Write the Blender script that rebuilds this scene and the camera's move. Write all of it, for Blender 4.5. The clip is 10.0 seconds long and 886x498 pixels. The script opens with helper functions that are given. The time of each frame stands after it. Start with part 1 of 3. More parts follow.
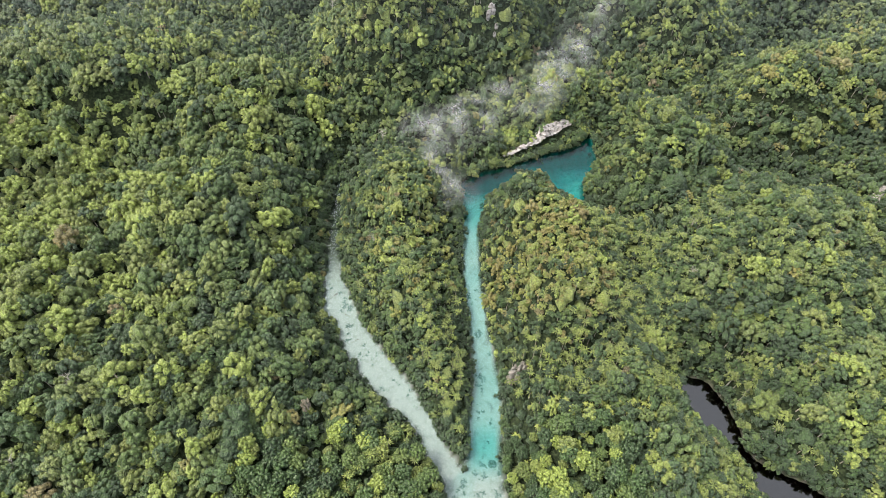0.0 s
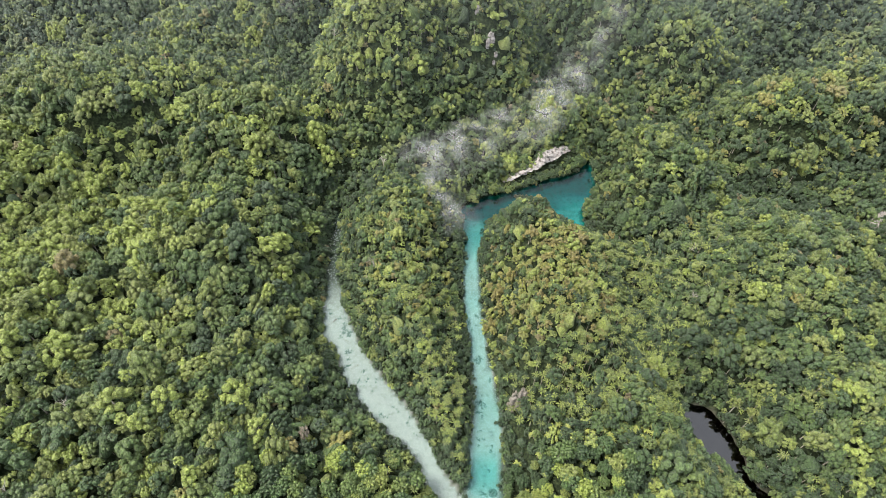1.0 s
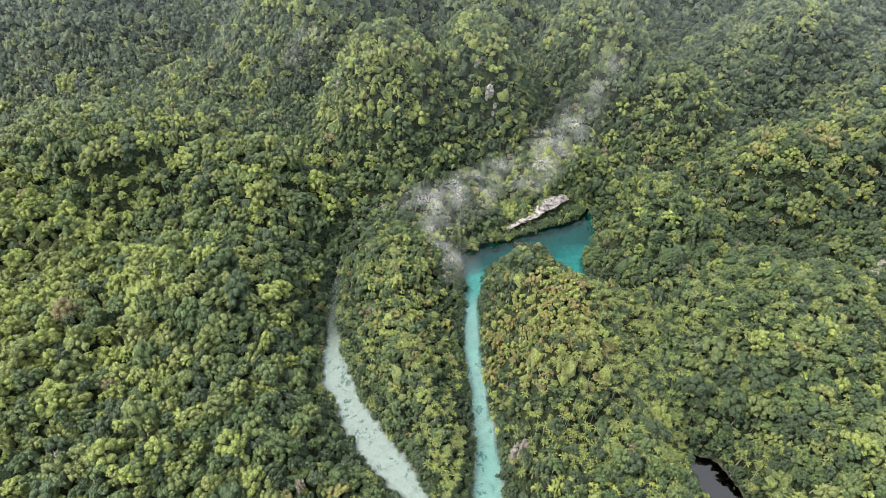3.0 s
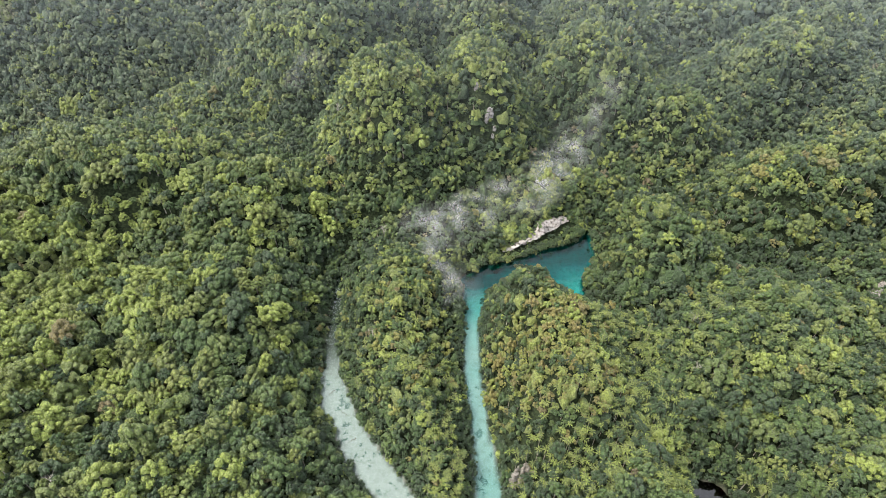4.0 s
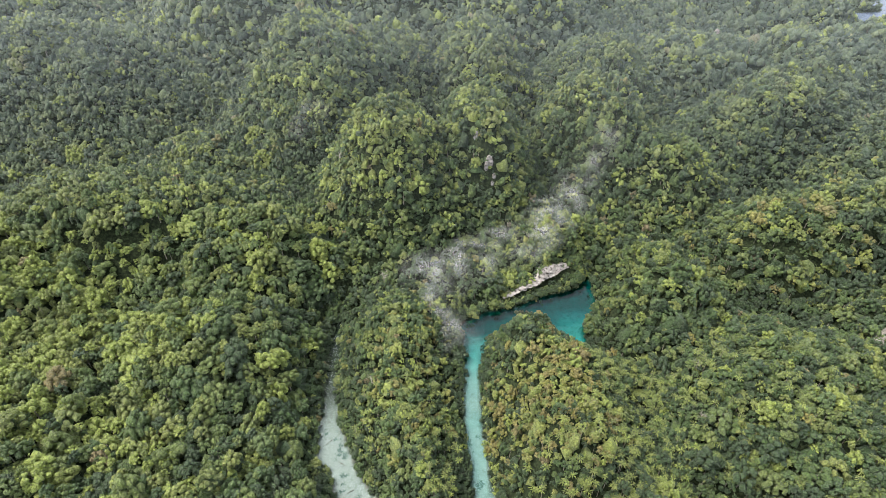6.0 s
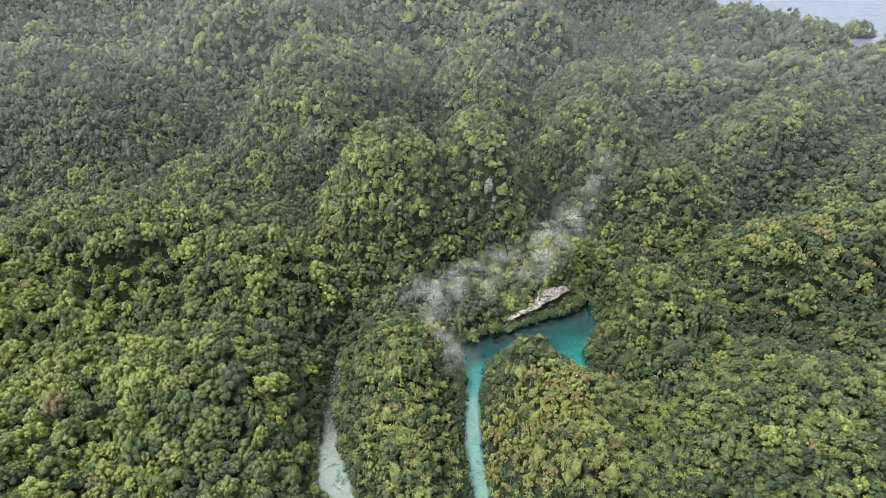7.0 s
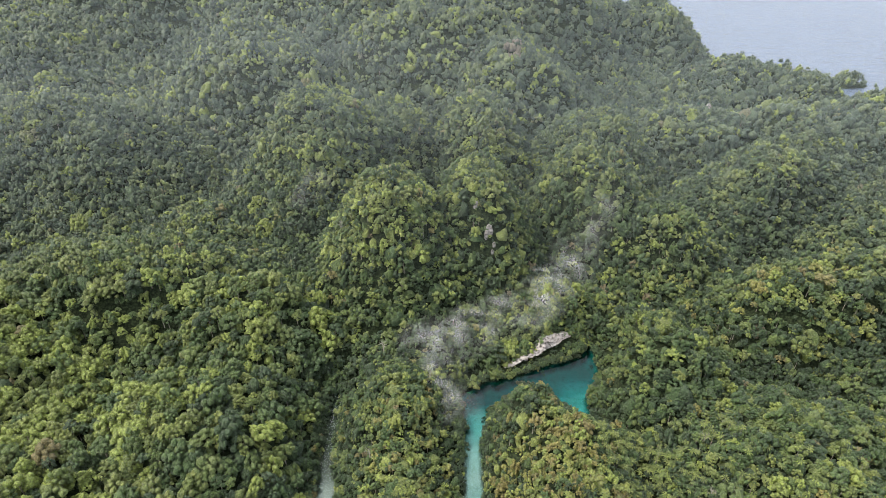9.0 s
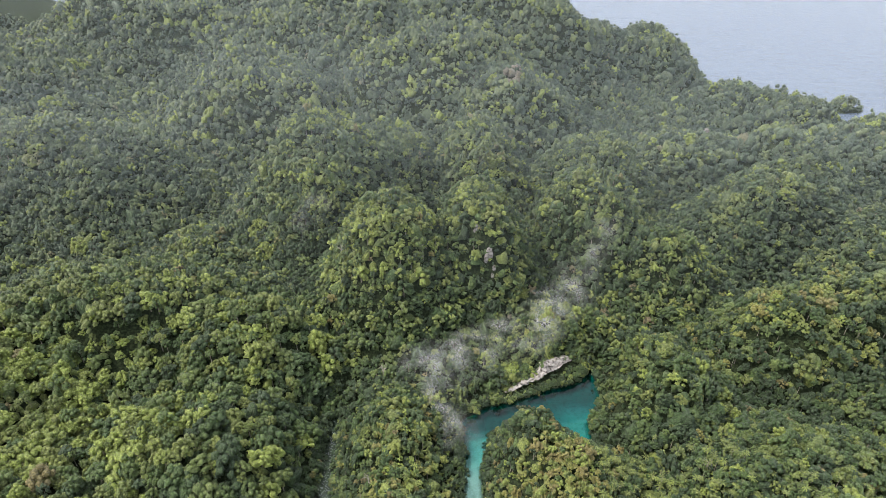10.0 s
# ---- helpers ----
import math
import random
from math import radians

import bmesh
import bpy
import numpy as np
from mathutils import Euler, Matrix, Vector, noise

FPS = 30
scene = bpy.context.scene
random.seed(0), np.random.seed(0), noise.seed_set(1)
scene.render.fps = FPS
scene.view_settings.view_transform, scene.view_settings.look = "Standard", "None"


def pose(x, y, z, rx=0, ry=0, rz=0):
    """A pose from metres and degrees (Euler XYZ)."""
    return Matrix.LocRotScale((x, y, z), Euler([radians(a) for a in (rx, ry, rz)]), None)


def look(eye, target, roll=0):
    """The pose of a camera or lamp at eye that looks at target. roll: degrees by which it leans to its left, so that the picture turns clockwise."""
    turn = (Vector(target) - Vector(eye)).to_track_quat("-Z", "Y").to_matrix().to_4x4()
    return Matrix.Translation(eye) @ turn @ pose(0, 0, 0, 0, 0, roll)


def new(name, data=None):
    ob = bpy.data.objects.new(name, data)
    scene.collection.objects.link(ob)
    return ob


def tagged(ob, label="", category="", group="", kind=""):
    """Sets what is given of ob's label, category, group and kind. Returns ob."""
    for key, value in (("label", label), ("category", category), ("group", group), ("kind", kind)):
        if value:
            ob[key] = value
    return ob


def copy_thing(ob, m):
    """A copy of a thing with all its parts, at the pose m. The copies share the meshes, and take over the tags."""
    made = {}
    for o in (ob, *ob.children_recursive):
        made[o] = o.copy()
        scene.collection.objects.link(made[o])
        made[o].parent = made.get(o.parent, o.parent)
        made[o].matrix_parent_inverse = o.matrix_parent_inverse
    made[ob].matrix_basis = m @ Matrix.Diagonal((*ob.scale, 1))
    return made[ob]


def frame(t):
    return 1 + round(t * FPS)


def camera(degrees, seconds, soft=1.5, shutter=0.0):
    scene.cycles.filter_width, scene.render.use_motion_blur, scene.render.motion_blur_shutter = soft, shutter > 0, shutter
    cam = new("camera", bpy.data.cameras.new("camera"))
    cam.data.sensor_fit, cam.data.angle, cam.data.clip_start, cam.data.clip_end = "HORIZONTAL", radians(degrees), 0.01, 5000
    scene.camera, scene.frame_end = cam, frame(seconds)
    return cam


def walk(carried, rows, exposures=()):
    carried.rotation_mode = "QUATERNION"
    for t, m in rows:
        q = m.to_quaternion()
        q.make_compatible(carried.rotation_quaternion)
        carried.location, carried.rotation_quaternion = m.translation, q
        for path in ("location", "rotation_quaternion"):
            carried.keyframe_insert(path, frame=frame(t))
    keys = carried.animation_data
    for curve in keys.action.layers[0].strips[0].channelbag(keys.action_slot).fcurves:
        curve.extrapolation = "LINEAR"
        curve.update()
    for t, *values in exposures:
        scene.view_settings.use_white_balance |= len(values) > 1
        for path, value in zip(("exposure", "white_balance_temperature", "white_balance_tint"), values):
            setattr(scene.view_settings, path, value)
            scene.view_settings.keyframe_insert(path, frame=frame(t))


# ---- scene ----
cam = camera(71.8, 10.0, soft=0.6)
EYE = (0.0, 0.0, 250.0)          # a hovering drone, tilting up
TILT = [(0.0, -54.56, 0.0, 0.0), (0.5, -53.36, 0.01, -0.01), (1.0, -52.19, 0.02, -0.01), (1.5, -51.04, 0.03, -0.02),
        (2.0, -49.90, 0.03, -0.02), (2.5, -48.77, 0.04, -0.03), (4.0, -45.70, 0.07, -0.05), (4.5, -44.61, 0.08, -0.06),
        (5.0, -43.54, 0.09, -0.06), (5.5, -42.46, 0.10, -0.07), (7.0, -39.23, 0.13, -0.09), (7.5, -38.17, 0.14, -0.09),
        (8.0, -37.11, 0.14, -0.10), (8.5, -36.03, 0.15, -0.10), (9.0, -34.97, 0.16, -0.10), (9.5, -33.88, 0.17, -0.11),
        (10.0, -32.79, 0.18, -0.12)]
walk(cam, [(t, pose(*EYE, 90 + p, r, y)) for t, p, y, r in TILT], exposures=[(0.0, 1.72), (4.0, 1.66), (7.0, 1.50), (10.0, 1.34)])

# ---------------------------------------------------------------- light
SUN_ELEV, SUN_AZ = 60.0, 268.0     # degrees above the horizon; compass bearing, y is north
world = bpy.data.worlds.new("overcast_sky")
scene.world = world
world.use_nodes = True
wt = world.node_tree
sky = wt.nodes.new("ShaderNodeTexSky")
sky.sky_type = 'NISHITA'
sky.sun_disc = False
sky.sun_elevation = radians(SUN_ELEV)
sky.sun_rotation = radians(SUN_AZ)
sky.air_density, sky.dust_density, sky.ozone_density = 1.0, 10.0, 0.3
deck = wt.nodes.new("ShaderNodeMixRGB")      # a thin, even cloud deck in front of the clear sky
deck.inputs[0].default_value = 0.6
deck.inputs[2].default_value = (5.6, 5.8, 6.1, 1)
wt.links.new(sky.outputs[0], deck.inputs[1])
wt.links.new(deck.outputs[0], wt.nodes["Background"].inputs[0])
wt.nodes["Background"].inputs[1].default_value = 0.145
sun = new("sun", bpy.data.lights.new("sun", 'SUN'))
sun.data.energy, sun.data.angle, sun.data.color = 1.75, radians(20), (1.0, 0.96, 0.88)
a, e = radians(SUN_AZ), radians(SUN_ELEV)
sun.matrix_world = look((0, 0, 0), (-math.sin(a) * math.cos(e), -math.cos(a) * math.cos(e), -math.sin(e)))

# ---------------------------------------------------------------- materials


def material(name):
    m = bpy.data.materials.new(name)
    m.use_nodes = True
    nt = m.node_tree
    nt.nodes.clear()
    return m, nt, nt.nodes.new("ShaderNodeOutputMaterial")


def node(nt, kind, **values):
    n = nt.nodes.new(kind)
    for key, value in values.items():
        n.inputs[key].default_value = value
    return n


def ramp(nt, source, stops):
    r = nt.nodes.new("ShaderNodeValToRGB")
    r.color_ramp.elements[0].position, r.color_ramp.elements[0].color = stops[0][0], (*stops[0][1], 1)
    r.color_ramp.elements[1].position, r.color_ramp.elements[1].color = stops[-1][0], (*stops[-1][1], 1)
    for p, c in stops[1:-1]:
        r.color_ramp.elements.new(p).color = (*c, 1)
    nt.links.new(source, r.inputs[0])
    return r


def noise_tex(nt, scale, detail=3.0):
    co = nt.nodes.new("ShaderNodeTexCoord")
    n = node(nt, "ShaderNodeTexNoise", Scale=scale, Detail=detail)
    nt.links.new(co.outputs["Object"], n.inputs["Vector"])
    return n


# species from 0 to 1: deep green, mid green, blue green, olive, yellow green, khaki, rust, grey
SPECIES = [(0.00, (0.029, 0.053, 0.020)), (0.22, (0.044, 0.080, 0.024)), (0.40, (0.071, 0.111, 0.030)),
           (0.55, (0.099, 0.133, 0.034)), (0.68, (0.140, 0.168, 0.044)), (0.80, (0.180, 0.230, 0.050)),
           (0.88, (0.160, 0.144, 0.042)), (0.95, (0.128, 0.106, 0.062)), (1.00, (0.202, 0.190, 0.180))]


# leaf colours of the far ridges with distance haze mixed in: duller, paler, bluer
HAZED_SPECIES = [(0.00, (0.044, 0.070, 0.047)), (0.30, (0.072, 0.103, 0.061)), (0.60, (0.107, 0.138, 0.072)),
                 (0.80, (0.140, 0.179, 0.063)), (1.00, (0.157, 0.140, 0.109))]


def foliage(name, own):
    """Leaves; the species comes from the tree's own attribute or, for single trees, from chance."""
    m, nt, out = material(name)
    grain = 3.6 if own else 1.0      # single trees are modelled at unit size
    if own:
        skew = nt.nodes.new("ShaderNodeMath")
        skew.operation = 'POWER'
        skew.inputs[1].default_value = 1.6
        nt.links.new(nt.nodes.new("ShaderNodeObjectInfo").outputs["Random"], skew.inputs[0])
        src = skew.outputs[0]
    else:
        at = nt.nodes.new("ShaderNodeAttribute")
        at.attribute_name = "species"
        src = at.outputs["Fac"]
    r = ramp(nt, src, SPECIES if not own else [(p * 0.99, c) for p, c in SPECIES[:6]] + [(1.0, SPECIES[5][1])])
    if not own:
        # far trees blend into the colours that carry the haze
        high = ramp(nt, src, HAZED_SPECIES)
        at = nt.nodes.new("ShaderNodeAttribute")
        at.attribute_name = "haze_mix"
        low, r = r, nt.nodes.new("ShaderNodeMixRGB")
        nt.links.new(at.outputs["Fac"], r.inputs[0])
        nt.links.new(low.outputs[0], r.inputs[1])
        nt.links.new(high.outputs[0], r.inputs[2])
    geo = nt.nodes.new("ShaderNodeNewGeometry")
    leaf = node(nt, "ShaderNodeMapRange", **{"To Min": 0.88, "To Max": 1.14})
    nt.links.new(geo.outputs["Random Per Island"], leaf.inputs["Value"])
    co = nt.nodes.new("ShaderNodeTexCoord")
    sprays = node(nt, "ShaderNodeTexVoronoi", Scale=1.5 * grain, Randomness=1.0)      # sprays of leaves half a metre wide
    twigs = node(nt, "ShaderNodeTexNoise", Scale=1.5 * grain, Detail=4.0, Roughness=0.7)
    nt.links.new(co.outputs["Object"], sprays.inputs["Vector"])
    nt.links.new(co.outputs["Object"], twigs.inputs["Vector"])
    tone = node(nt, "ShaderNodeMapRange", **{"From Min": 0.36, "From Max": 0.64, "To Min": 0.55, "To Max": 1.48})
    nt.links.new(twigs.outputs["Fac"], tone.inputs["Value"])
    both = nt.nodes.new("ShaderNodeMath")
    both.operation = 'MULTIPLY'
    nt.links.new(leaf.outputs[0], both.inputs[0])
    nt.links.new(tone.outputs[0], both.inputs[1])
    bump = node(nt, "ShaderNodeBump", Strength=1.0, Distance=0.75 / grain)
    nt.links.new(sprays.outputs["Distance"], bump.inputs["Height"])
    bump.invert = True
    mul = nt.nodes.new("ShaderNodeMixRGB")
    mul.blend_type = 'MULTIPLY'
    mul.inputs[0].default_value = 1.0
    nt.links.new(r.outputs[0], mul.inputs[1])
    nt.links.new(both.outputs[0], mul.inputs[2])
    pr = node(nt, "ShaderNodeBsdfPrincipled", Roughness=0.5)
    pr.inputs["Specular IOR Level"].default_value = 0.5
    pr.inputs["Sheen Weight"].default_value = 0.06
    pr.inputs["Sheen Tint"].default_value = (0.86, 0.94, 1.0, 1)      # bluish film at grazing angles, put in for the far haze
    pr.inputs["Sheen Roughness"].default_value = 0.45
    nt.links.new(bump.outputs[0], pr.inputs["Normal"])
    tr = nt.nodes.new("ShaderNodeBsdfTranslucent")
    mix = node(nt, "ShaderNodeMixShader", Fac=0.28)
    nt.links.new(mul.outputs[0], pr.inputs["Base Color"])
    nt.links.new(mul.outputs[0], tr.inputs["Color"])
    nt.links.new(pr.outputs[0], mix.inputs[1])
    nt.links.new(tr.outputs[0], mix.inputs[2])
    nt.links.new(mix.outputs[0], out.inputs[0])
    return m


def rough(name, scale, stops, roughness=0.9, bump=0.3, bump_scale=None, spec=0.2):
    m, nt, out = material(name)
    n = noise_tex(nt, scale, 6.0)
    r = ramp(nt, n.outputs["Fac"], stops)
    pr = node(nt, "ShaderNodeBsdfPrincipled", Roughness=roughness)
    pr.inputs["Specular IOR Level"].default_value = spec
    n2 = noise_tex(nt, bump_scale or scale * 4, 5.0)
    b = node(nt, "ShaderNodeBump", Strength=bump, Distance=0.5)
    nt.links.new(n2.outputs["Fac"], b.inputs["Height"])
    nt.links.new(b.outputs[0], pr.inputs["Normal"])
    nt.links.new(r.outputs[0], pr.inputs["Base Color"])
    nt.links.new(pr.outputs[0], out.inputs[0])
    return m


def water(name, absorb, ripple, ripple_scale, ior):
    """Clear water: the light that comes through is dimmed by its depth, and the surface shines by Fresnel."""
    m, nt, out = material(name)
    at = nt.nodes.new("ShaderNodeAttribute")
    at.attribute_name = "depth"
    col = nt.nodes.new("ShaderNodeCombineColor")
    for i, k in enumerate(absorb):
        mu = nt.nodes.new("ShaderNodeMath")
        mu.operation = 'POWER'
        mu.inputs[0].default_value = math.exp(-k)
        nt.links.new(at.outputs["Fac"], mu.inputs[1])
        nt.links.new(mu.outputs[0], col.inputs[i])
    tr = nt.nodes.new("ShaderNodeBsdfTransparent")
    nt.links.new(col.outputs[0], tr.inputs[0])
    gl = node(nt, "ShaderNodeBsdfGlossy", Roughness=0.03)
    n = noise_tex(nt, ripple_scale, 4.0)
    b = node(nt, "ShaderNodeBump", Strength=ripple, Distance=0.3)
    nt.links.new(n.outputs["Fac"], b.inputs["Height"])
    nt.links.new(b.outputs[0], gl.inputs["Normal"])
    fr = node(nt, "ShaderNodeFresnel", IOR=ior)
    nt.links.new(b.outputs[0], fr.inputs["Normal"])
    mix = nt.nodes.new("ShaderNodeMixShader")
    nt.links.new(fr.outputs[0], mix.inputs[0])
    nt.links.new(tr.outputs[0], mix.inputs[1])
    nt.links.new(gl.outputs[0], mix.inputs[2])
    nt.links.new(mix.outputs[0], out.inputs[0])
    return m


LEAVES = foliage("foliage", False)
LEAVES_OWN = foliage("foliage_single", True)
BARK = rough("pale_bark", 0.8, [(0.3, (0.10, 0.09, 0.07)), (0.7, (0.27, 0.25, 0.22))])
DEAD = rough("weathered_wood", 1.2, [(0.3, (0.15, 0.14, 0.125)), (0.7, (0.34, 0.325, 0.30))])
ROCK = rough("limestone", 0.8, [(0.36, (0.07, 0.066, 0.06)), (0.46, (0.21, 0.195, 0.185)), (0.66, (0.32, 0.305, 0.295))],
             bump=0.9, bump_scale=1.3)
CORAL = rough("dark_seagrass", 1.5, [(0.3, (0.035, 0.06, 0.055)), (0.7, (0.11, 0.14, 0.12))])
CLEAR = water("clear_lagoon_water", (0.40, 0.062, 0.060), 0.02, 0.5, 1.37)
TANNIN = water("tannin_creek_water", (1.1, 1.3, 1.3), 0.015, 0.4, 1.75)


def ground_material():
    """Forest floor on land, pale coral sand under the clear water, mud under the creek."""
    m, nt, out = material("forest_floor")
    # soil colours kept below litter tone, to carry the deep shade under the canopy
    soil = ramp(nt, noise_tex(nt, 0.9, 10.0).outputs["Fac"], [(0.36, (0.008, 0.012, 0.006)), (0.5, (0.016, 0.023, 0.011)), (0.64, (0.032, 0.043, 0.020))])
    sand = ramp(nt, noise_tex(nt, 0.5, 8.0).outputs["Fac"],
                [(0.30, (0.130, 0.142, 0.131)), (0.44, (0.170, 0.183, 0.170)), (0.7, (0.200, 0.214, 0.199))])
    mud = ramp(nt, noise_tex(nt, 0.3, 5.0).outputs["Fac"], [(0.3, (0.03, 0.027, 0.025)), (0.7, (0.10, 0.09, 0.08))])
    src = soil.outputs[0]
    for bed, name in ((sand, "sand"), (mud, "mud")):
        at = nt.nodes.new("ShaderNodeAttribute")
        at.attribute_name = name
        mix = nt.nodes.new("ShaderNodeMixRGB")
        nt.links.new(at.outputs["Fac"], mix.inputs[0])
        nt.links.new(src, mix.inputs[1])
        nt.links.new(bed.outputs[0], mix.inputs[2])
        src = mix.outputs[0]
    pr = node(nt, "ShaderNodeBsdfPrincipled", Roughness=0.95)
    pr.inputs["Specular IOR Level"].default_value = 0.1
    relief = node(nt, "ShaderNodeBump", Strength=0.8, Distance=0.6)
    nt.links.new(noise_tex(nt, 0.7, 8.0).outputs["Fac"], relief.inputs["Height"])
    nt.links.new(relief.outputs[0], pr.inputs["Normal"])
    nt.links.new(src, pr.inputs["Base Color"])
    nt.links.new(pr.outputs[0], out.inputs[0])
    return m


def sea_material():
    m, nt, out = material("sea_water")
    pr = node(nt, "ShaderNodeBsdfPrincipled", Roughness=0.25, **{"Base Color": (0.08, 0.105, 0.15, 1)})
    pr.inputs["IOR"].default_value = 1.33
    co = nt.nodes.new("ShaderNodeTexCoord")
    mp = nt.nodes.new("ShaderNodeMapping")
    mp.inputs["Scale"].default_value = (0.03, 0.09, 0.1)
    nt.links.new(co.outputs["Object"], mp.inputs[0])
    n = node(nt, "ShaderNodeTexNoise", Scale=1.0, Detail=8.0, Roughness=0.62)
    nt.links.new(mp.outputs[0], n.inputs["Vector"])
    b = node(nt, "ShaderNodeBump", Strength=1.0, Distance=3.0)
    nt.links.new(n.outputs["Fac"], b.inputs["Height"])
    nt.links.new(b.outputs[0], pr.inputs["Normal"])
    nt.links.new(pr.outputs[0], out.inputs[0])
    return m


GROUND = ground_material()
SEA = sea_material()

# ---------------------------------------------------------------- the lie of the land
rng = np.random.default_rng(7)


def fade(d, lo, hi):
    s = np.clip((d - lo) / (hi - lo), 0, 1)
    return s * s * (3 - 2 * s)


LATTICE = np.random.default_rng(3).random((64, 64))


def lumps(x, y, size):
    """Smooth noise from 0 to 1 with lumps of that many metres."""
    u, v = np.asarray(x) / size + 500, np.asarray(y) / size + 500
    i, j = np.floor(u).astype(int), np.floor(v).astype(int)
    f, g = u - i, v - j
    f, g = f * f * (3 - 2 * f), g * g * (3 - 2 * g)
    at = lambda p, q: LATTICE[p % 64, q % 64]
    return (at(i, j) * (1 - f) + at(i + 1, j) * f) * (1 - g) + (at(i, j + 1) * (1 - f) + at(i + 1, j + 1) * f) * g


# waterways: x, y, width, metres
WEST_ARM = [(7, 62, 12), (-1, 74, 11), (-6, 84, 10), (-9, 90, 11), (-15, 97, 13), (-23, 106, 16), (-30, 114, 16), (-38, 125, 16),
            (-43, 135, 13), (-49, 145, 16), (-53, 158, 12.5), (-54, 168, 9.5), (-55, 178, 8), (-56, 192, 6.5), (-56, 206, 7.5),
            (-56, 218, 6), (-57, 226, 4)]
MAIN_ARM = [(4, -70, 24), (11, 20, 26), (12.5, 58, 25), (16, 66, 17), (16.5, 77, 15), (17.2, 89, 15), (18.8, 101, 13.5), (18.1, 114, 11.8),
            (16.8, 128, 10), (15.5, 142, 10), (14.2, 158, 10.4), (14, 175, 10.4), (14.3, 192, 9.8), (17, 209, 13), (19, 220, 16)]
LAGOON = [(16, 218, 14), (26, 222, 18), (42, 226, 18), (58, 231, 24), (70, 234, 26), (77, 240, 18), (82, 250, 8), (84, 257, 3)]
BAY = [(66, 230, 20), (68, 218, 17), (70, 205, 13), (71, 196, 7)]
CREEK = [(105, 105.5, 10), (109, 100.5, 17), (112, 92.5, 19), (116, 84.5, 15), (119, 77.5, 7), (123, 70.5, 9), (128, 63.5, 16), (137, 55.5, 22),
         (150, 42.5, 24)]


def bank(x, y, line):
    """How far from the edge of a waterway, in metres; negative in the water."""
    best = np.full(np.shape(x), 1e6)
    for (ax, ay, aw), (bx, by, bw) in zip(line, line[1:]):
        t = np.clip(((x - ax) * (bx - ax) + (y - ay) * (by - ay)) / ((bx - ax) ** 2 + (by - ay) ** 2), 0, 1)
        d = np.hypot(x - ax - t * (bx - ax), y - ay - t * (by - ay)) - (aw + t * (bw - aw)) / 2
        best = np.minimum(best, d)
    return best


# hills: x, y, height, half width across, half width along, turn in degrees
WEST_HILLS = [(-12, 128, 11, 14, 46, 8), (-24, 195, 14, 20, 34, 0), (-110, 105, 17, 50, 50, 0), (-205, 120, 26, 60, 60, 0),
              (-112, 185, 24, 36, 36, 0), (-180, 285, 42, 75, 34, 5), (-105, 258, 32, 34, 34, 0), (-270, 220, 38, 60, 60, 0)]
EAST_HILLS = [(37, 186, 31, 20, 21, 0), (56, 168, 32, 20, 22, 0), (50, 138, 30, 24, 26, 0), (74, 92, 15, 45, 34, 0),
              (150, 160, 34, 42, 36, 0), (218, 266, 46, 56, 28, 12), (112, 222, 33, 24, 32, 0), (185, 105, 22, 44, 50, 0),
              (270, 180, 42, 56, 56, 0)]
NORTH_HILLS = [(-32, 318, 72, 36, 38, 0), (66, 277, 17, 26, 15, 0), (22, 338, 77, 27, 34, 0), (-90, 422, 82, 46, 62, 0),
               (-38, 445, 70, 30, 42, 0), (28, 445, 70, 34, 46, 0), (102, 368, 67, 30, 38, 25), (142, 330, 45, 26, 26, 0),
               (238, 390, 60, 60, 33, 22), (300, 330, 52, 50, 46, 0), (115, 440, 66, 40, 40, 0), (-297, 455, 66, 75, 50, 0),
               (-400, 380, 60, 66, 66, 0), (218, 485, 44, 46, 36, 0), (284, 472, 50, 44, 40, 0), (-160, 350, 26, 30, 30, 0)]
RIDGES = [(-5, 630, 98, 100, 66, 0), (-70, 750, 124, 190, 90, 0), (-340, 830, 116, 190, 100, 0), (112, 735, 108, 78, 66, -10),
          (188, 750, 77, 44, 44, 0), (-520, 700, 66, 130, 100, 0), (-640, 850, 116, 130, 110, 0), (-180, 590, 80, 70, 60, 0),
          (-500, 480, 60, 90, 100, 0), (60, 560, 70, 60, 50, 0)]
COAST_HILLS = [(246, 762, 67, 54, 50, 0), (318, 640, 36, 50, 36, -25), (378, 625, 29, 46, 34, -20), (440, 596, 27, 26, 26, 0),
               (390, 500, 40, 70, 56, 0), (450, 350, 50, 90, 80, 0)]


def shore(x):
    """The y at which the land ends in the open sea."""
    return np.interp(x, [-1500, -800, -400, -100, 100, 220, 300, 372, 408, 424, 450, 520, 700, 1500],
                     [950, 1020, 1050, 1010, 960, 890, 800, 690, 640, 636, 636, 632, 640, 640])


def wet(x, y):
    clear = np.minimum(np.minimum(bank(x, y, WEST_ARM), bank(x, y, MAIN_ARM)), np.minimum(bank(x, y, LAGOON), bank(x, y, BAY)))
    return clear, bank(x, y, CREEK)


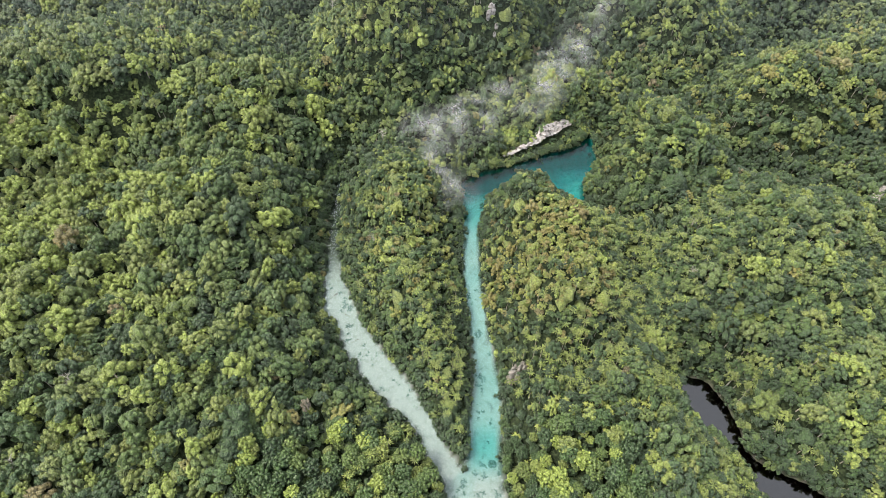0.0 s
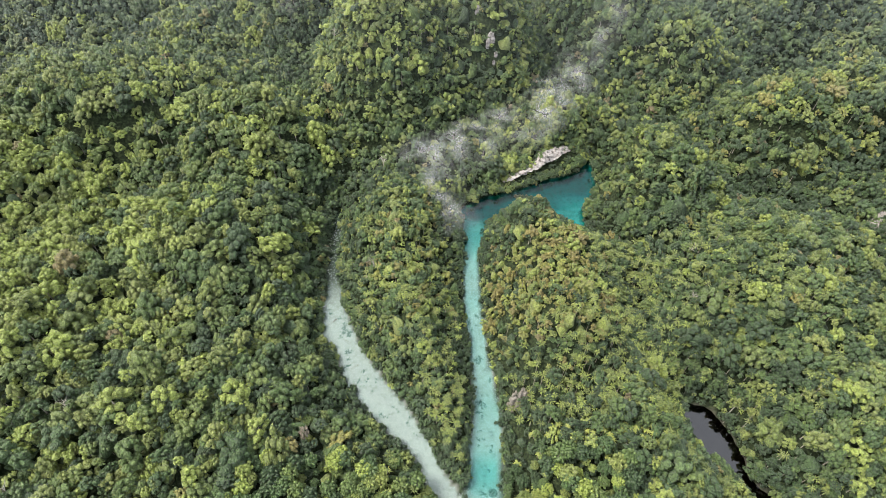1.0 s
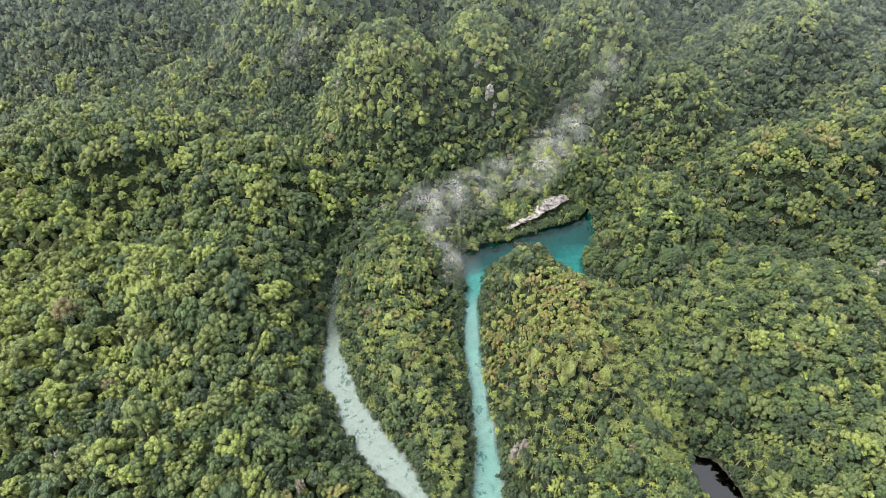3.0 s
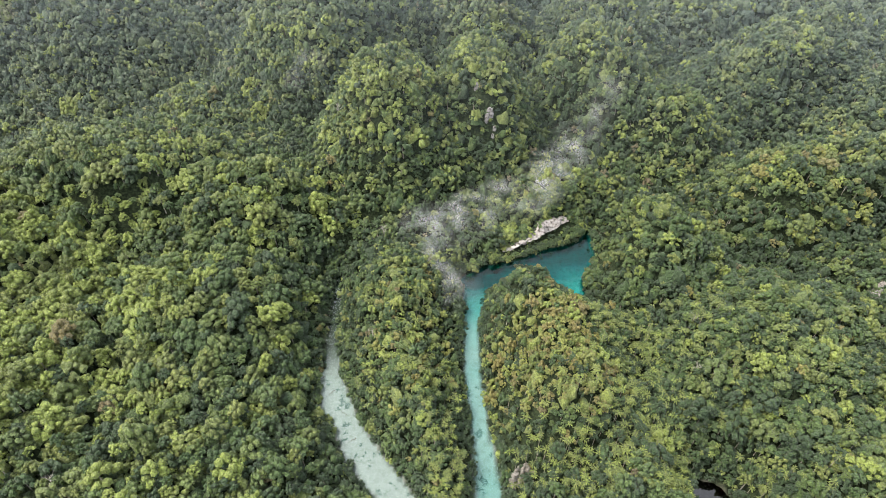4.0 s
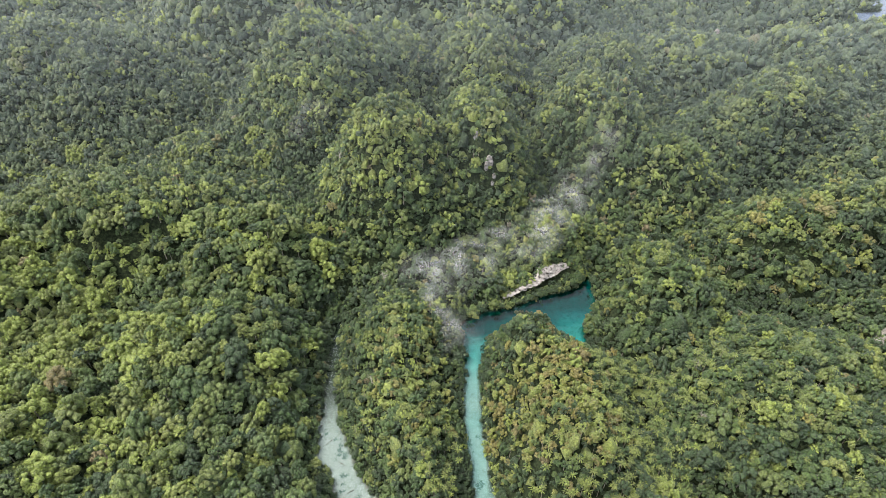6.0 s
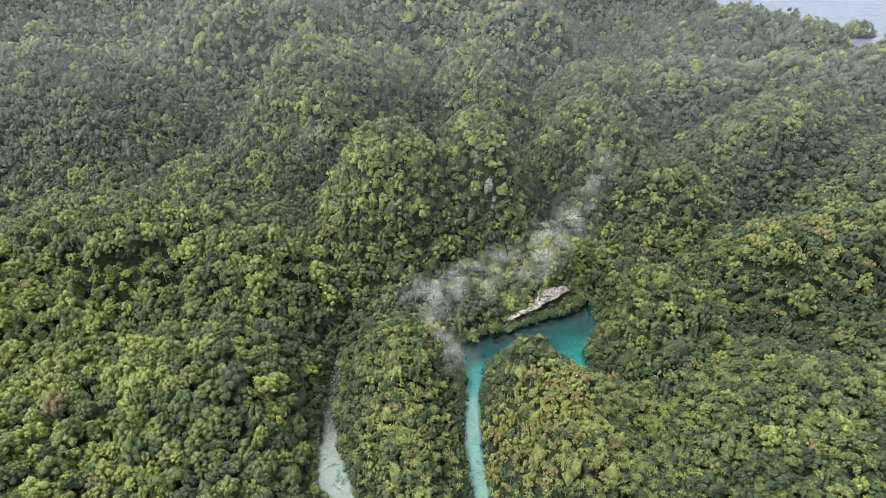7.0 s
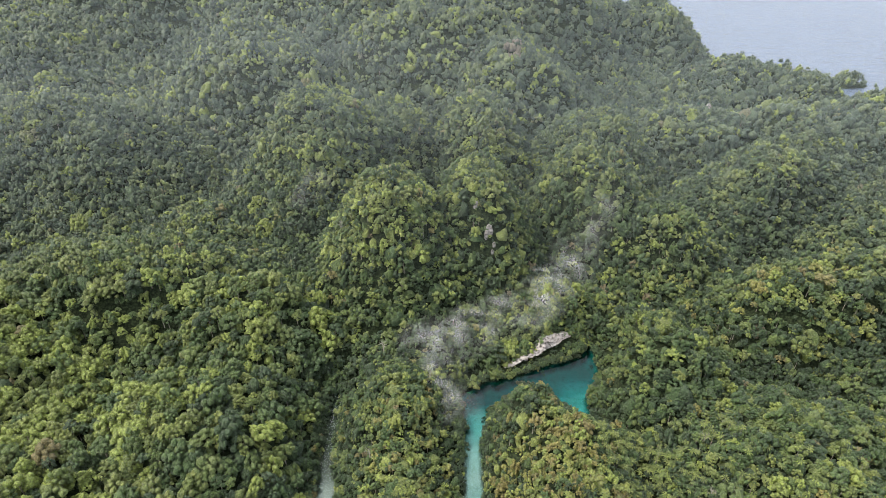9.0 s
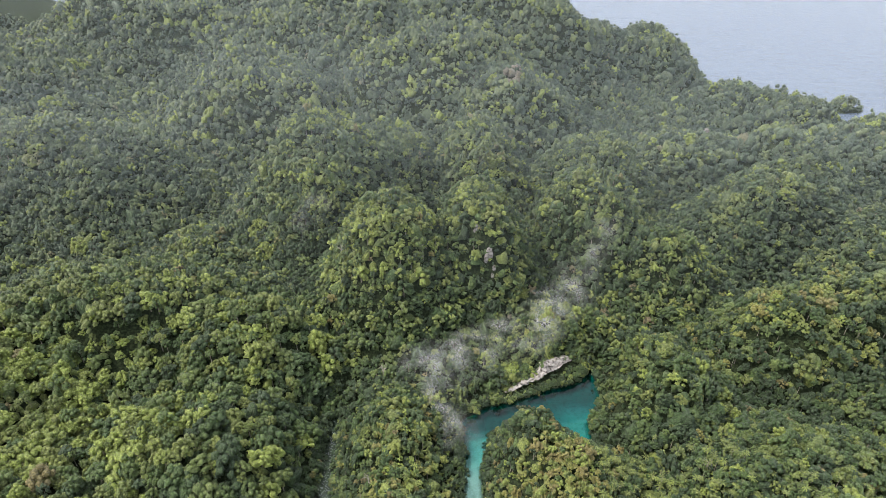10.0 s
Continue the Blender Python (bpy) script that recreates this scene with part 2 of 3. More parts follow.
def bed_depth(x, y):
    """How deep the clear water is over its bed."""
    west = np.minimum(bank(x, y, WEST_ARM), 0)
    main = np.minimum(bank(x, y, MAIN_ARM), 0)
    lake = np.minimum(bank(x, y, LAGOON), 0)
    d = np.minimum(-west * 0.3, 0.18) + np.minimum(-main * 0.5, 0.18 + (0.45 + 0.4 * lumps(x, y, 9)) * fade(y, 64, 76))
    d = d + 1.3 * fade(-main, 1.0, 4) * np.exp(-((y - 79) / 8) ** 2)
    d = d + fade(y, 180, 222) * np.minimum(-main * 3.5, 3.2)
    # shallow bay and east lagoon: the paler tint stands in for reflected sky
    bay = np.minimum(-np.minimum(bank(x, y, BAY), 0) * 3, 4.5)
    return np.maximum(np.maximum(d, bay), np.minimum(-lake * 5, 16 - 9 * fade(x, 52, 70) * fade(236 - y, 0, 8))) + 0.1


def land(x, y):
    x, y = np.asarray(x, float), np.asarray(y, float)
    total = np.zeros(x.shape)
    for hx, hy, h, a, b, turn in WEST_HILLS + EAST_HILLS + NORTH_HILLS + RIDGES + COAST_HILLS:
        c, s = math.cos(radians(turn)), math.sin(radians(turn))
        u, v = ((x - hx) * c + (y - hy) * s) / a, (-(x - hx) * s + (y - hy) * c) / b
        total += (h * np.exp(-0.62 * (u * u + v * v) ** 1.28)) ** 6
    z = total ** (1 / 6) * (0.96 + 0.24 * (lumps(x, y, 26) - 0.5)) + 3 + 4 * lumps(x, y, 17) + 2 * lumps(x, y, 7)
    clear, creek = wet(x, y)
    edge = np.minimum(clear, creek)
    z = 0.5 + (z - 0.5) * (0.12 * fade(edge, 0, 3) + 0.88 * fade(edge, 0, 22))
    z = np.where(edge < 0, np.where(clear < creek, -bed_depth(x, y), np.maximum(edge * 0.5, -1.2)), z)
    z = np.where(edge > 0, -6 + (z + 6) * fade(shore(x) - y, -6, 60), z)
    return np.maximum(z, 17 * np.exp(-((x - 468) / 16) ** 2 - ((y - 692) / 13) ** 2) - 5)      # an islet off the point


def part(name, bm, mat, parent, label=""):
    me = bpy.data.meshes.new(name)
    bm.to_mesh(me)
    bm.free()
    me.materials.append(mat)
    ob = new(name, me)
    ob.parent = parent
    return tagged(ob, label)


def grid_mesh(name, xs, ys, height, mat, extra):
    gx, gy = np.meshgrid(xs, ys)
    co = np.stack([gx, gy, height(gx, gy)], -1).reshape(-1, 3)
    w, n = len(xs), len(ys)
    k = (np.arange(n - 1)[:, None] * w + np.arange(w - 1)).ravel()
    quads = np.stack([k, k + 1, k + w + 1, k + w], 1)
    me = bpy.data.meshes.new(name)
    me.from_pydata(co.tolist(), [], quads.tolist())
    for key, f in extra.items():
        me.attributes.new(key, 'FLOAT', 'POINT').data.foreach_set("value", f(gx, gy).ravel().astype(np.float32))
    me.polygons.foreach_set("use_smooth", np.ones(len(quads), bool))
    me.materials.append(mat)
    return new(name, me)


XS = np.concatenate([np.arange(-6000, -1500, 500), np.arange(-1500, -300, 20), np.arange(-300, -70, 5), np.arange(-70, 150, 2.4),
                     np.arange(150, 300, 5), np.arange(300, 1500, 20), np.arange(1500, 6001, 500)])
YS = np.concatenate([np.arange(-1500, -70, 110), np.arange(-70, 50, 6), np.arange(50, 270, 2), np.arange(270, 520, 4),
                     np.arange(520, 1100, 12), np.arange(1100, 6001, 350)])
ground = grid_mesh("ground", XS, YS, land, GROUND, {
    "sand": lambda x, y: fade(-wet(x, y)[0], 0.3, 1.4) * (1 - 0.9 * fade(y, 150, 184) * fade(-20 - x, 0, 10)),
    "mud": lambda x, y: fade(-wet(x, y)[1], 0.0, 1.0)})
tagged(ground, "hilly forest floor of dark soil and undergrowth, deepened for canopy shade, with a pale sandy stream bed", "ground", kind="structure")
lagoon = grid_mesh("water_lagoon", np.arange(-75, 101, 2.0), np.arange(-68, 265, 2.0), lambda x, y: 0 * x, CLEAR, {"depth": bed_depth})
tagged(lagoon, "clear turquoise water of a lagoon and its two shallow arms", "water", kind="structure")
creek = grid_mesh("water_creek", np.arange(92, 166, 2), np.arange(30, 118, 2), lambda x, y: 0 * x, TANNIN, {"depth": lambda x, y: 2.5 + 0 * x})
tagged(creek, "still, dark brown creek water between trees", "water", kind="structure")
sea = grid_mesh("water_sea", np.linspace(-6000, 6000, 60), np.linspace(600, 8000, 60), lambda x, y: 0 * x, SEA, {})
tagged(sea, "grey-blue open sea with small waves", "water", kind="structure")

# ---------------------------------------------------------------- crowns


def crown(seed, clumps, around, rings, leaves, flat, size=0.10):
    """A crown of unit radius: many small, rounded, uneven clumps of foliage, and loose sprays that stand out from them. Vertices and triangles;
    its middle is at z = 0."""
    r = np.random.default_rng(seed)
    polar = np.arccos(1 - 1.2 * (np.arange(clumps) + 0.3) / clumps) + r.uniform(-0.12, 0.12, clumps)
    ang = r.uniform(-0.35, 0.35, clumps) + np.arange(clumps) * 2.4
    out = 0.72 * r.uniform(0.72, 1.16, clumps)
    mid = np.stack([out * np.sin(polar) * np.cos(ang), out * np.sin(polar) * np.sin(ang), flat * out * np.cos(polar) - 0.15], 1)
    cr = r.uniform(0.75, 1.3, clumps) * 0.92 / clumps ** 0.46
    verts, faces = [], []
    for c, q in zip(mid, cr):
        at = len(verts)
        verts.append(c + (0, 0, q * r.uniform(0.85, 1.15)))
        for k, dip in enumerate(rings):
            for m in range(around):
                a = (m + 0.5 * k + r.uniform(-0.2, 0.2)) * 6.2832 / around
                g = q * r.uniform(0.76, 1.22)
                verts.append(c + (g * math.sin(dip) * math.cos(a), g * math.sin(dip) * math.sin(a), g * math.cos(dip)))
        for m in range(around):
            n = (m + 1) % around
            faces.append((at, at + 1 + m, at + 1 + n))
            for k in range(len(rings) - 1):
                u, w = at + 1 + k * around, at + 1 + (k + 1) * around
                faces += [(u + m, w + m, u + n), (u + n, w + m, w + n)]
    for k in r.choice(clumps, leaves, p=cr ** 2 / (cr ** 2).sum()):
        d = r.normal(size=3)
        d[2] = abs(d[2]) - 0.3
        d /= np.linalg.norm(d)
        n = d + r.normal(0, 0.4, 3)
        side = np.cross(n, r.normal(size=3))
        side /= np.linalg.norm(side)
        up = np.cross(n, side)
        up /= np.linalg.norm(up)
        p, s, at = mid[k] + d * cr[k] * 1.06, size * r.uniform(0.6, 1.3), len(verts)
        verts += [p + side * s, p - side * s * 0.5 + up * s * 0.7, p - side * s * 0.5 - up * s * 0.7]
        faces.append((at, at + 1, at + 2))
    return np.array(verts), np.array(faces)


def mop(seed, around, dips, leaves, tall, size=0.14):
    """A closed, lumpy crown of unit radius for trees that are seen from the side: it hangs down round its stem."""
    r = np.random.default_rng(seed)
    verts, faces = [(r.uniform(-0.1, 0.1), r.uniform(-0.1, 0.1), tall * r.uniform(0.85, 1.05))], []
    for k, dip in enumerate(dips):
        for m in range(around):
            a = (m + 0.5 * k + r.uniform(-0.25, 0.25)) * 6.2832 / around
            g = r.uniform(0.70, 1.20) * (1.12 if (m + k) % 2 else 0.88)
            verts.append((g * math.sin(dip) * math.cos(a), g * math.sin(dip) * math.sin(a), tall * g * math.cos(dip)))
    for m in range(around):
        n = (m + 1) % around
        faces.append((0, 1 + m, 1 + n))
        for k in range(len(dips) - 1):
            u, w = 1 + k * around, 1 + (k + 1) * around
            faces += [(u + m, w + m, u + n), (u + n, w + m, w + n)]
    for k in range(leaves):
        dip, a = math.acos(1 - 1.3 * r.random()), r.uniform(0, 6.2832)
        p = np.array([math.sin(dip) * math.cos(a), math.sin(dip) * math.sin(a), tall * math.cos(dip)]) * r.uniform(0.85, 1.12)
        tri = r.normal(size=(3, 3))
        tri = tri / np.linalg.norm(tri, axis=1)[:, None] * size * r.uniform(0.7, 1.5)
        at = len(verts)
        verts += [p + t for t in tri]
        faces.append((at, at + 1, at + 2))
    return np.array(verts, float), np.array(faces)


def palm_crown(seed, fronds=10):
    """A star of arching fronds, unit radius."""
    r = np.random.default_rng(seed)
    verts, faces = [], []
    for k in range(fronds):
        t = k * 6.283 / fronds + r.uniform(-0.25, 0.25)
        d, q = np.array([math.cos(t), math.sin(t), 0]), np.array([-math.sin(t), math.cos(t), 0])
        rise, reach, w = r.uniform(0.2, 0.6), r.uniform(0.8, 1.15), 0.10
        mid, tip = d * reach * 0.55 + (0, 0, rise * 0.5), d * reach + (0, 0, rise * 0.1 - 0.1)
        at = len(verts)
        verts += [(0, 0, 0), mid - q * w - (0, 0, 0.05), mid, mid + q * w - (0, 0, 0.05), tip]
        faces += [(at, at + 1, at + 2), (at, at + 2, at + 3), (at + 1, at + 4, at + 2), (at + 2, at + 4, at + 3)]
    return np.array(verts, float), np.array(faces)


TWO = (0.85, 1.75)      # how far down the rings of a clump lie, in radians
FINE = [crown(k, 13 + k % 7, 5, TWO, 80, 0.95 + 0.14 * (k % 3), 0.115) for k in range(12)]
LEAFY = [crown(120 + k, 13 + k % 4, 4, TWO, 44, 1.0 + 0.14 * (k % 3), 0.12) for k in range(10)]
MEDIUM = [crown(40 + k, 8 + k % 3, 3, TWO, 14, 1.15 + 0.12 * (k % 3), 0.12) for k in range(10)]
MOPS = [mop(170 + k, 5, (0.5, 1.1, 1.9), 5, 0.95 + 0.15 * (k % 4), 0.2) for k in range(10)]
SMALL = [crown(150 + k, 8 + k % 3, 4, TWO, 14, 1.1, 0.12) for k in range(8)]
COARSE = [crown(70 + k, 6 + k % 2, 3, (0.95, 1.9), 0, 1.25 + 0.12 * (k % 3)) for k in range(6)]
PALMS = [palm_crown(k) for k in range(5)]
SPIKE = (np.array([[math.cos(k * 2.094), math.sin(k * 2.094), 0] for k in range(3)] + [[0, 0, 1]]),
         np.array([[0, 1, 3], [1, 2, 3], [2, 0, 3]]))      # a slender trunk, from the foot up into the crown


def stand(name, label, x, y, rad, tall, species, make, library, trunks=3):
    """One joined wood: for each tree its place, crown radius, height, species and make."""
    z = land(x, y)
    turn = np.random.default_rng(len(x)).random(len(x)) * 6.283
    uneven = np.random.default_rng(len(x) + 1)
    long, deep = uneven.uniform(0.78, 1.28, len(x)), uneven.uniform(0.75, 1.28, len(x))      # no crown is round
    verts, faces, kinds, haze_mixes, mats, at = [], [], [], [], [], 0
    # share of painted haze, rising with distance from the eye
    haze_mix = np.clip(fade(np.hypot(x, y), 270, 560) + np.random.default_rng(1).uniform(-0.2, 0.2, len(x)), 0, 1)
    haze_mix = np.where(np.abs(species - 0.80) < 0.035, 0.15, 1.0) * haze_mix      # fresh green trees take little of the haze tint
    jobs = [(np.nonzero(make % len(library) == k)[0], shape, 0) for k, shape in enumerate(library)]
    if trunks:
        jobs.append((np.nonzero(make % trunks == 0)[0], SPIKE, 1))
    for pick, (sv, sf), slot in jobs:
        c, s = np.cos(turn[pick])[:, None], np.sin(turn[pick])[:, None]
        wide = (rad[pick] * (0.07 if slot else 1) + (0.08 if slot else 0))[:, None]
        high = (tall[pick] if slot else rad[pick])[:, None]
        foot = (z[pick] - 0.3 if slot else z[pick] + tall[pick] - 0.8 * rad[pick])[:, None]
        px, py = sv[:, 0] * (1 if slot else long[pick, None]), sv[:, 1] / (1 if slot else long[pick, None])
        v = np.stack([(px * c - py * s) * wide + x[pick, None], (px * s + py * c) * wide + y[pick, None],
                      sv[:, 2] * high * (1 if slot else deep[pick, None]) + foot], -1)
        f = sf[None] + (at + np.arange(len(pick)) * len(sv))[:, None, None]
        at += len(pick) * len(sv)
        verts.append(v.reshape(-1, 3))
        faces.append(f.reshape(-1, 3))
        kinds.append(np.repeat(species[pick], len(sf)))
        haze_mixes.append(np.repeat(haze_mix[pick], len(sf)))
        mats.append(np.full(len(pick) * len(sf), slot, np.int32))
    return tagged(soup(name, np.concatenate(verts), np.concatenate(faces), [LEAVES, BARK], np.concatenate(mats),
                       {"species": np.concatenate(kinds), "haze_mix": np.concatenate(haze_mixes)}), label, "forest", kind="stuff")


def soup(name, verts, faces, materials, mats=None, kinds=None):
    me = bpy.data.meshes.new(name)
    n = len(faces)
    me.vertices.add(len(verts))
    me.loops.add(n * 3)
    me.polygons.add(n)
    me.vertices.foreach_set("co", verts.astype(np.float32).ravel())
    me.loops.foreach_set("vertex_index", faces.astype(np.int32).ravel())
    me.polygons.foreach_set("loop_start", np.arange(0, n * 3, 3, dtype=np.int32))
    for m in materials:
        me.materials.append(m)
    if mats is not None:
        me.polygons.foreach_set("material_index", mats)
    me.polygons.foreach_set("use_smooth", np.ones(n, bool))
    me.update(calc_edges=True)
    for key, values in (kinds or {}).items():
        me.attributes.new(key, 'FLOAT', 'FACE').data.foreach_set("value", values.astype(np.float32))
    return new(name, me)


def scatter(x0, x1, y0, y1, step, seed, keep, off=0.2):
    """Tree positions: a shaken hexagonal net, kept on dry land where keep(x, y) holds."""
    r = np.random.default_rng(seed)
    gx, gy = np.meshgrid(np.arange(x0, x1, step), np.arange(y0, y1, step * 0.87))
    gx = gx + (np.arange(gx.shape[0]) % 2)[:, None] * step / 2
    x = (gx + r.uniform(-0.42, 0.42, gx.shape) * step).ravel()
    y = (gy + r.uniform(-0.42, 0.42, gy.shape) * step).ravel()
    ok = keep(x, y)
    x, y = x[ok], y[ok]
    clear, ck = wet(x, y)
    ok = (np.minimum(clear, ck) > off) & ((shore(x) - y > 6) | (land(x, y) > 1.5))
    return x[ok], y[ok]


def in_view(x, y, margin):
    return np.abs(x) < np.maximum(0.42 * np.maximum(y, 0) + 160, 0.63 * y + 105) + margin


# trees that stand out: x, y, reach, species
MARKED = [(-29, 411, 4, 0.80), (-69, 253, 4.5, 0.80), (-131, 362, 6, 0.80), (-119, 344, 5, 0.80), (-140, 345, 4, 0.80), (-261, 371, 7, 0.80),
          (-245, 374, 5, 0.80), (-32, 571, 6, 0.80), (-17, 436, 4, 0.80), (-307, 420, 6, 0.87), (-412, 683, 7, 0.80), (63, 557, 8, 1.0),
          (-54, 88, 3.5, 0.96), (31, 107, 2, 0.98), (-138, 81, 4, 0.80)]


def species_of(x, y, n, r):
    """Mixed greens in patches; more olive and khaki on the dry crests of the islands, odd bright or rusty crowns."""
    patch = lumps(x, y, 34)
    # crests lighter and more olive, hollows darker: relief shading worked into the species
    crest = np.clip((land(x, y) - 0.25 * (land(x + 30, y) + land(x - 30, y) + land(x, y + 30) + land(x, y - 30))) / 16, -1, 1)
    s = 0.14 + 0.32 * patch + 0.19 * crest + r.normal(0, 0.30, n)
    dry = 1.15 * np.exp(-(((x - 46) / 25) ** 2 + ((y - 150) / 33) ** 2) ** 1.6) + 0.3 * np.exp(-(((x + 17) / 20) ** 2 + ((y - 170) / 55) ** 2))
    dry = np.clip(dry + 0.3 * np.exp(-(((x - 205) / 60) ** 2 + ((y - 262) / 30) ** 2)), 0, 1)
    s = s + 0.20 * dry - 0.12 * fade(x, 80, 120) + 0.32 * np.exp(-(((x + 10) / 14) ** 2 + ((y - 182) / 34) ** 2))
    s = s + 0.42 * np.exp(-((x + 205) / 70) ** 2 - ((y - 205) / 65) ** 2) + 0.14 * fade(-x, 60, 110) * fade(300 - y, 0, 80) - 0.22 * fade(x, -40, 0) * fade(112 - x, 0, 40) * fade(230 - y, 0, 40) + 0.03 * fade(y, 255, 310)
    s = np.where(r.random(n) < 0.13 * fade(x, 70, 100) * fade(420 - y, 0, 160), r.uniform(0.46, 0.74, n), s)
    s = np.minimum(s, 0.79)
    s = np.where(r.random(n) < 0.75 * dry, r.uniform(0.82, 0.90, n), s)
    odd = r.random(n)
    s = np.where(odd < 0.035, r.uniform(0.72, 0.80, n), s)
    s = np.where(odd > 0.991, r.uniform(0.86, 0.95, n), s)
    for bx, by, reach, kind in MARKED:
        s = np.where(np.hypot(x - bx, y - by) < reach, kind + r.uniform(-0.02, 0.02, n), s)
    return np.clip(s, 0, 1)


def steep(x, y):
    return np.hypot(land(x + 4, y) - land(x - 4, y), land(x, y + 4) - land(x, y - 4)) / 8


def bare_rock(x, y):
    """Close to the cliff and the outcrops, where little grows."""
    d = bank(x, y, CLIFF)
    for ox, oy, w, h in OUTCROPS:
        d = np.minimum(d, np.hypot(x - ox, y - oy + 1.0) - w * 0.5)
    return d


CLIFF = [(34, 238, 1), (48, 244.5, 2), (60, 251.5, 3), (73, 259.5, 4)]
# bare limestone among the trees: x, y, width, height
OUTCROPS = [(27, 304.5, 2.1, 3.8), (25.2, 303, 1.1, 4.0), (19, 311.5, 1.4, 3.4), (30, 301.5, 1.1, 2.2), (29, 299.5, 0.8, 2.0), (160, 220, 2.4, 2.6),
            (164, 219.5, 2.2, 2.0), (168.5, 218.5, 1.8, 2.4), (210, 220, 2.2, 3.0), (207, 189, 3.4, 4.4), (211, 193, 2.4, 3.6), (269, 594, 3, 5)]
SINGLES = []      # trees that stand near enough to be things of their own


def wood(name, label, x, y, seed, size, library, single=None, trunks=3, low=1.0, dull=0.0, ragged=0.0):
    r = np.random.default_rng(seed)
    n = len(x)
    clear, ck = wet(x, y)
    edge = np.minimum(clear, ck)
    rad = size * np.clip(r.lognormal(0, 0.38, n), 0.5, 2.1) * (0.76 + 0.24 * fade(edge, 0, 12))
    tall = (size * r.uniform(1.0 - ragged, 2.4 + ragged, n) + rad * 0.7) * (0.5 + 0.5 * np.maximum(fade(clear, 0, 14), fade(12 - ck, 0, 4))) * low
    small = np.exp(-(((x - 48) / 36) ** 2 + ((y - 105) / 40) ** 2))
    rad = np.minimum(rad * (1 - 0.32 * small), 2.0 * size)
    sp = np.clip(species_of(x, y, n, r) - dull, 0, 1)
    make = r.integers(0, 1000, n)
    stone = bare_rock(x, y)
    rad = rad * (0.55 + 0.45 * fade(stone, 0, 4))
    tall = tall * (0.45 + 0.55 * fade(stone, 0, 6))
    keep = stone > -0.6
    if single is not None:
        own = single(x, y) & keep
        SINGLES.extend(zip(x[own], y[own], np.minimum(rad[own], 4.2), tall[own], make[own]))
        keep &= ~own
    return stand(name, label, x[keep], y[keep], rad[keep], tall[keep], sp[keep], make[keep], library, trunks)


def left_of(x, y):
    return x < np.interp(y, [0, 62, 74, 90, 106, 125, 145, 168, 228, 270], [7, 7, -1, -9, -23, -38, -49, -54, -57, -57])


def right_of(x, y):
    return x > np.interp(y, [0, 58, 89, 114, 158, 192, 215, 225, 262, 275], [12, 12, 17, 18, 14, 14, 19, 40, 85, 85])


def palms_here(x, y):
    slope = np.exp(-((x - 66) / 34) ** 2 - ((y - 108) / 26) ** 2) + 0.8 * np.exp(-((x - 88) / 22) ** 2 - ((y - 150) / 34) ** 2)
    grove = 0.9 * np.exp(-((x - 5) / 11) ** 2) * fade(y, 66, 80) * fade(165 - y, 0, 40)
    core = np.exp(-(((x - 47) / 20) ** 2 + ((y - 148) / 26) ** 2))
    return (0.85 * slope + 0.2) * (1 - 0.95 * core) - 0.2 + grove + 0.22 * np.exp(-((x - 110) / 80) ** 2) * fade(190 - y, 0, 60) + 0.3 * np.exp(-((x + 12) / 22) ** 2) * fade(190 - y, 0, 50)


def khaki_mound(x, y):
    """The dry knolls between the channel and the lagoon's bay, under small round crowns."""
    d = ((x - 50) / 27) ** 2 + ((y - 138) / 31) ** 2
    return np.minimum(d, ((x - 46) / 25) ** 2 + ((y - 178) / 30) ** 2) < 1.0 + 0.5 * (lumps(x, y, 11) - 0.5)


def near_bank(x, y):
    return (y > 40) & (y < 82) & (x > -75) & (x < 70)


def palm_grove(name, label, x, y, seed):
    r = np.random.default_rng(seed)
    n = len(x)
    return stand(name, label, x, y, r.uniform(1.5, 2.4, n), r.uniform(8.5, 12, n), r.uniform(0.60, 0.80, n), r.integers(0, 1000, n), PALMS)


def some_palms(x, y):
    return (np.random.default_rng(5).random(len(x)) < palms_here(x, y) * (0.3 + 1.4 * lumps(x, y, 20))) & (np.minimum(*wet(x, y)) > 3)


x, y = scatter(-320, 10, 20, 268, 4.8, 11, lambda x, y: left_of(x, y) & in_view(x, y, 6))
wood("forest_west", "dense rainforest of broad green crowns with pale trunks", x, y, 1, 3.45, FINE, near_bank, ragged=0.6)
x, y = scatter(-60, 30, 55, 228, 3.0, 12, lambda x, y: ~left_of(x, y) & ~right_of(x, y) & (y < 226))
wood("forest_island", "low olive-green forest on a narrow island between two channels", x, y, 2, 2.0, SMALL, low=1.25)
x, y = scatter(8, 320, 20, 145, 4.0, 20, lambda x, y: right_of(x, y) & in_view(x, y, 6) & ~khaki_mound(x, y))
wood("forest_creek", "dense green forest with palms on both sides of a dark creek", x, y, 13, 3.3, FINE, near_bank, trunks=2, ragged=0.6)
x, y = scatter(8, 320, 145, 268, 4.0, 13, lambda x, y: right_of(x, y) & in_view(x, y, 6) & ~khaki_mound(x, y))
wood("forest_east", "dense olive and green forest on low hills", x, y, 3, 2.8, LEAFY, trunks=4, ragged=0.6)
x, y = scatter(10, 100, 95, 225, 2.7, 19, lambda x, y: right_of(x, y) & khaki_mound(x, y))
wood("forest_mound", "low khaki and olive trees with small round crowns on a dry knoll", x, y, 12, 1.75, SMALL, ragged=0.3, low=1.4)
x, y = scatter(-420, 420, 226, 450, 4.4, 14, lambda x, y: in_view(x, y, 10) & ((y > 268) | ~left_of(x, y) & ~right_of(x, y)))
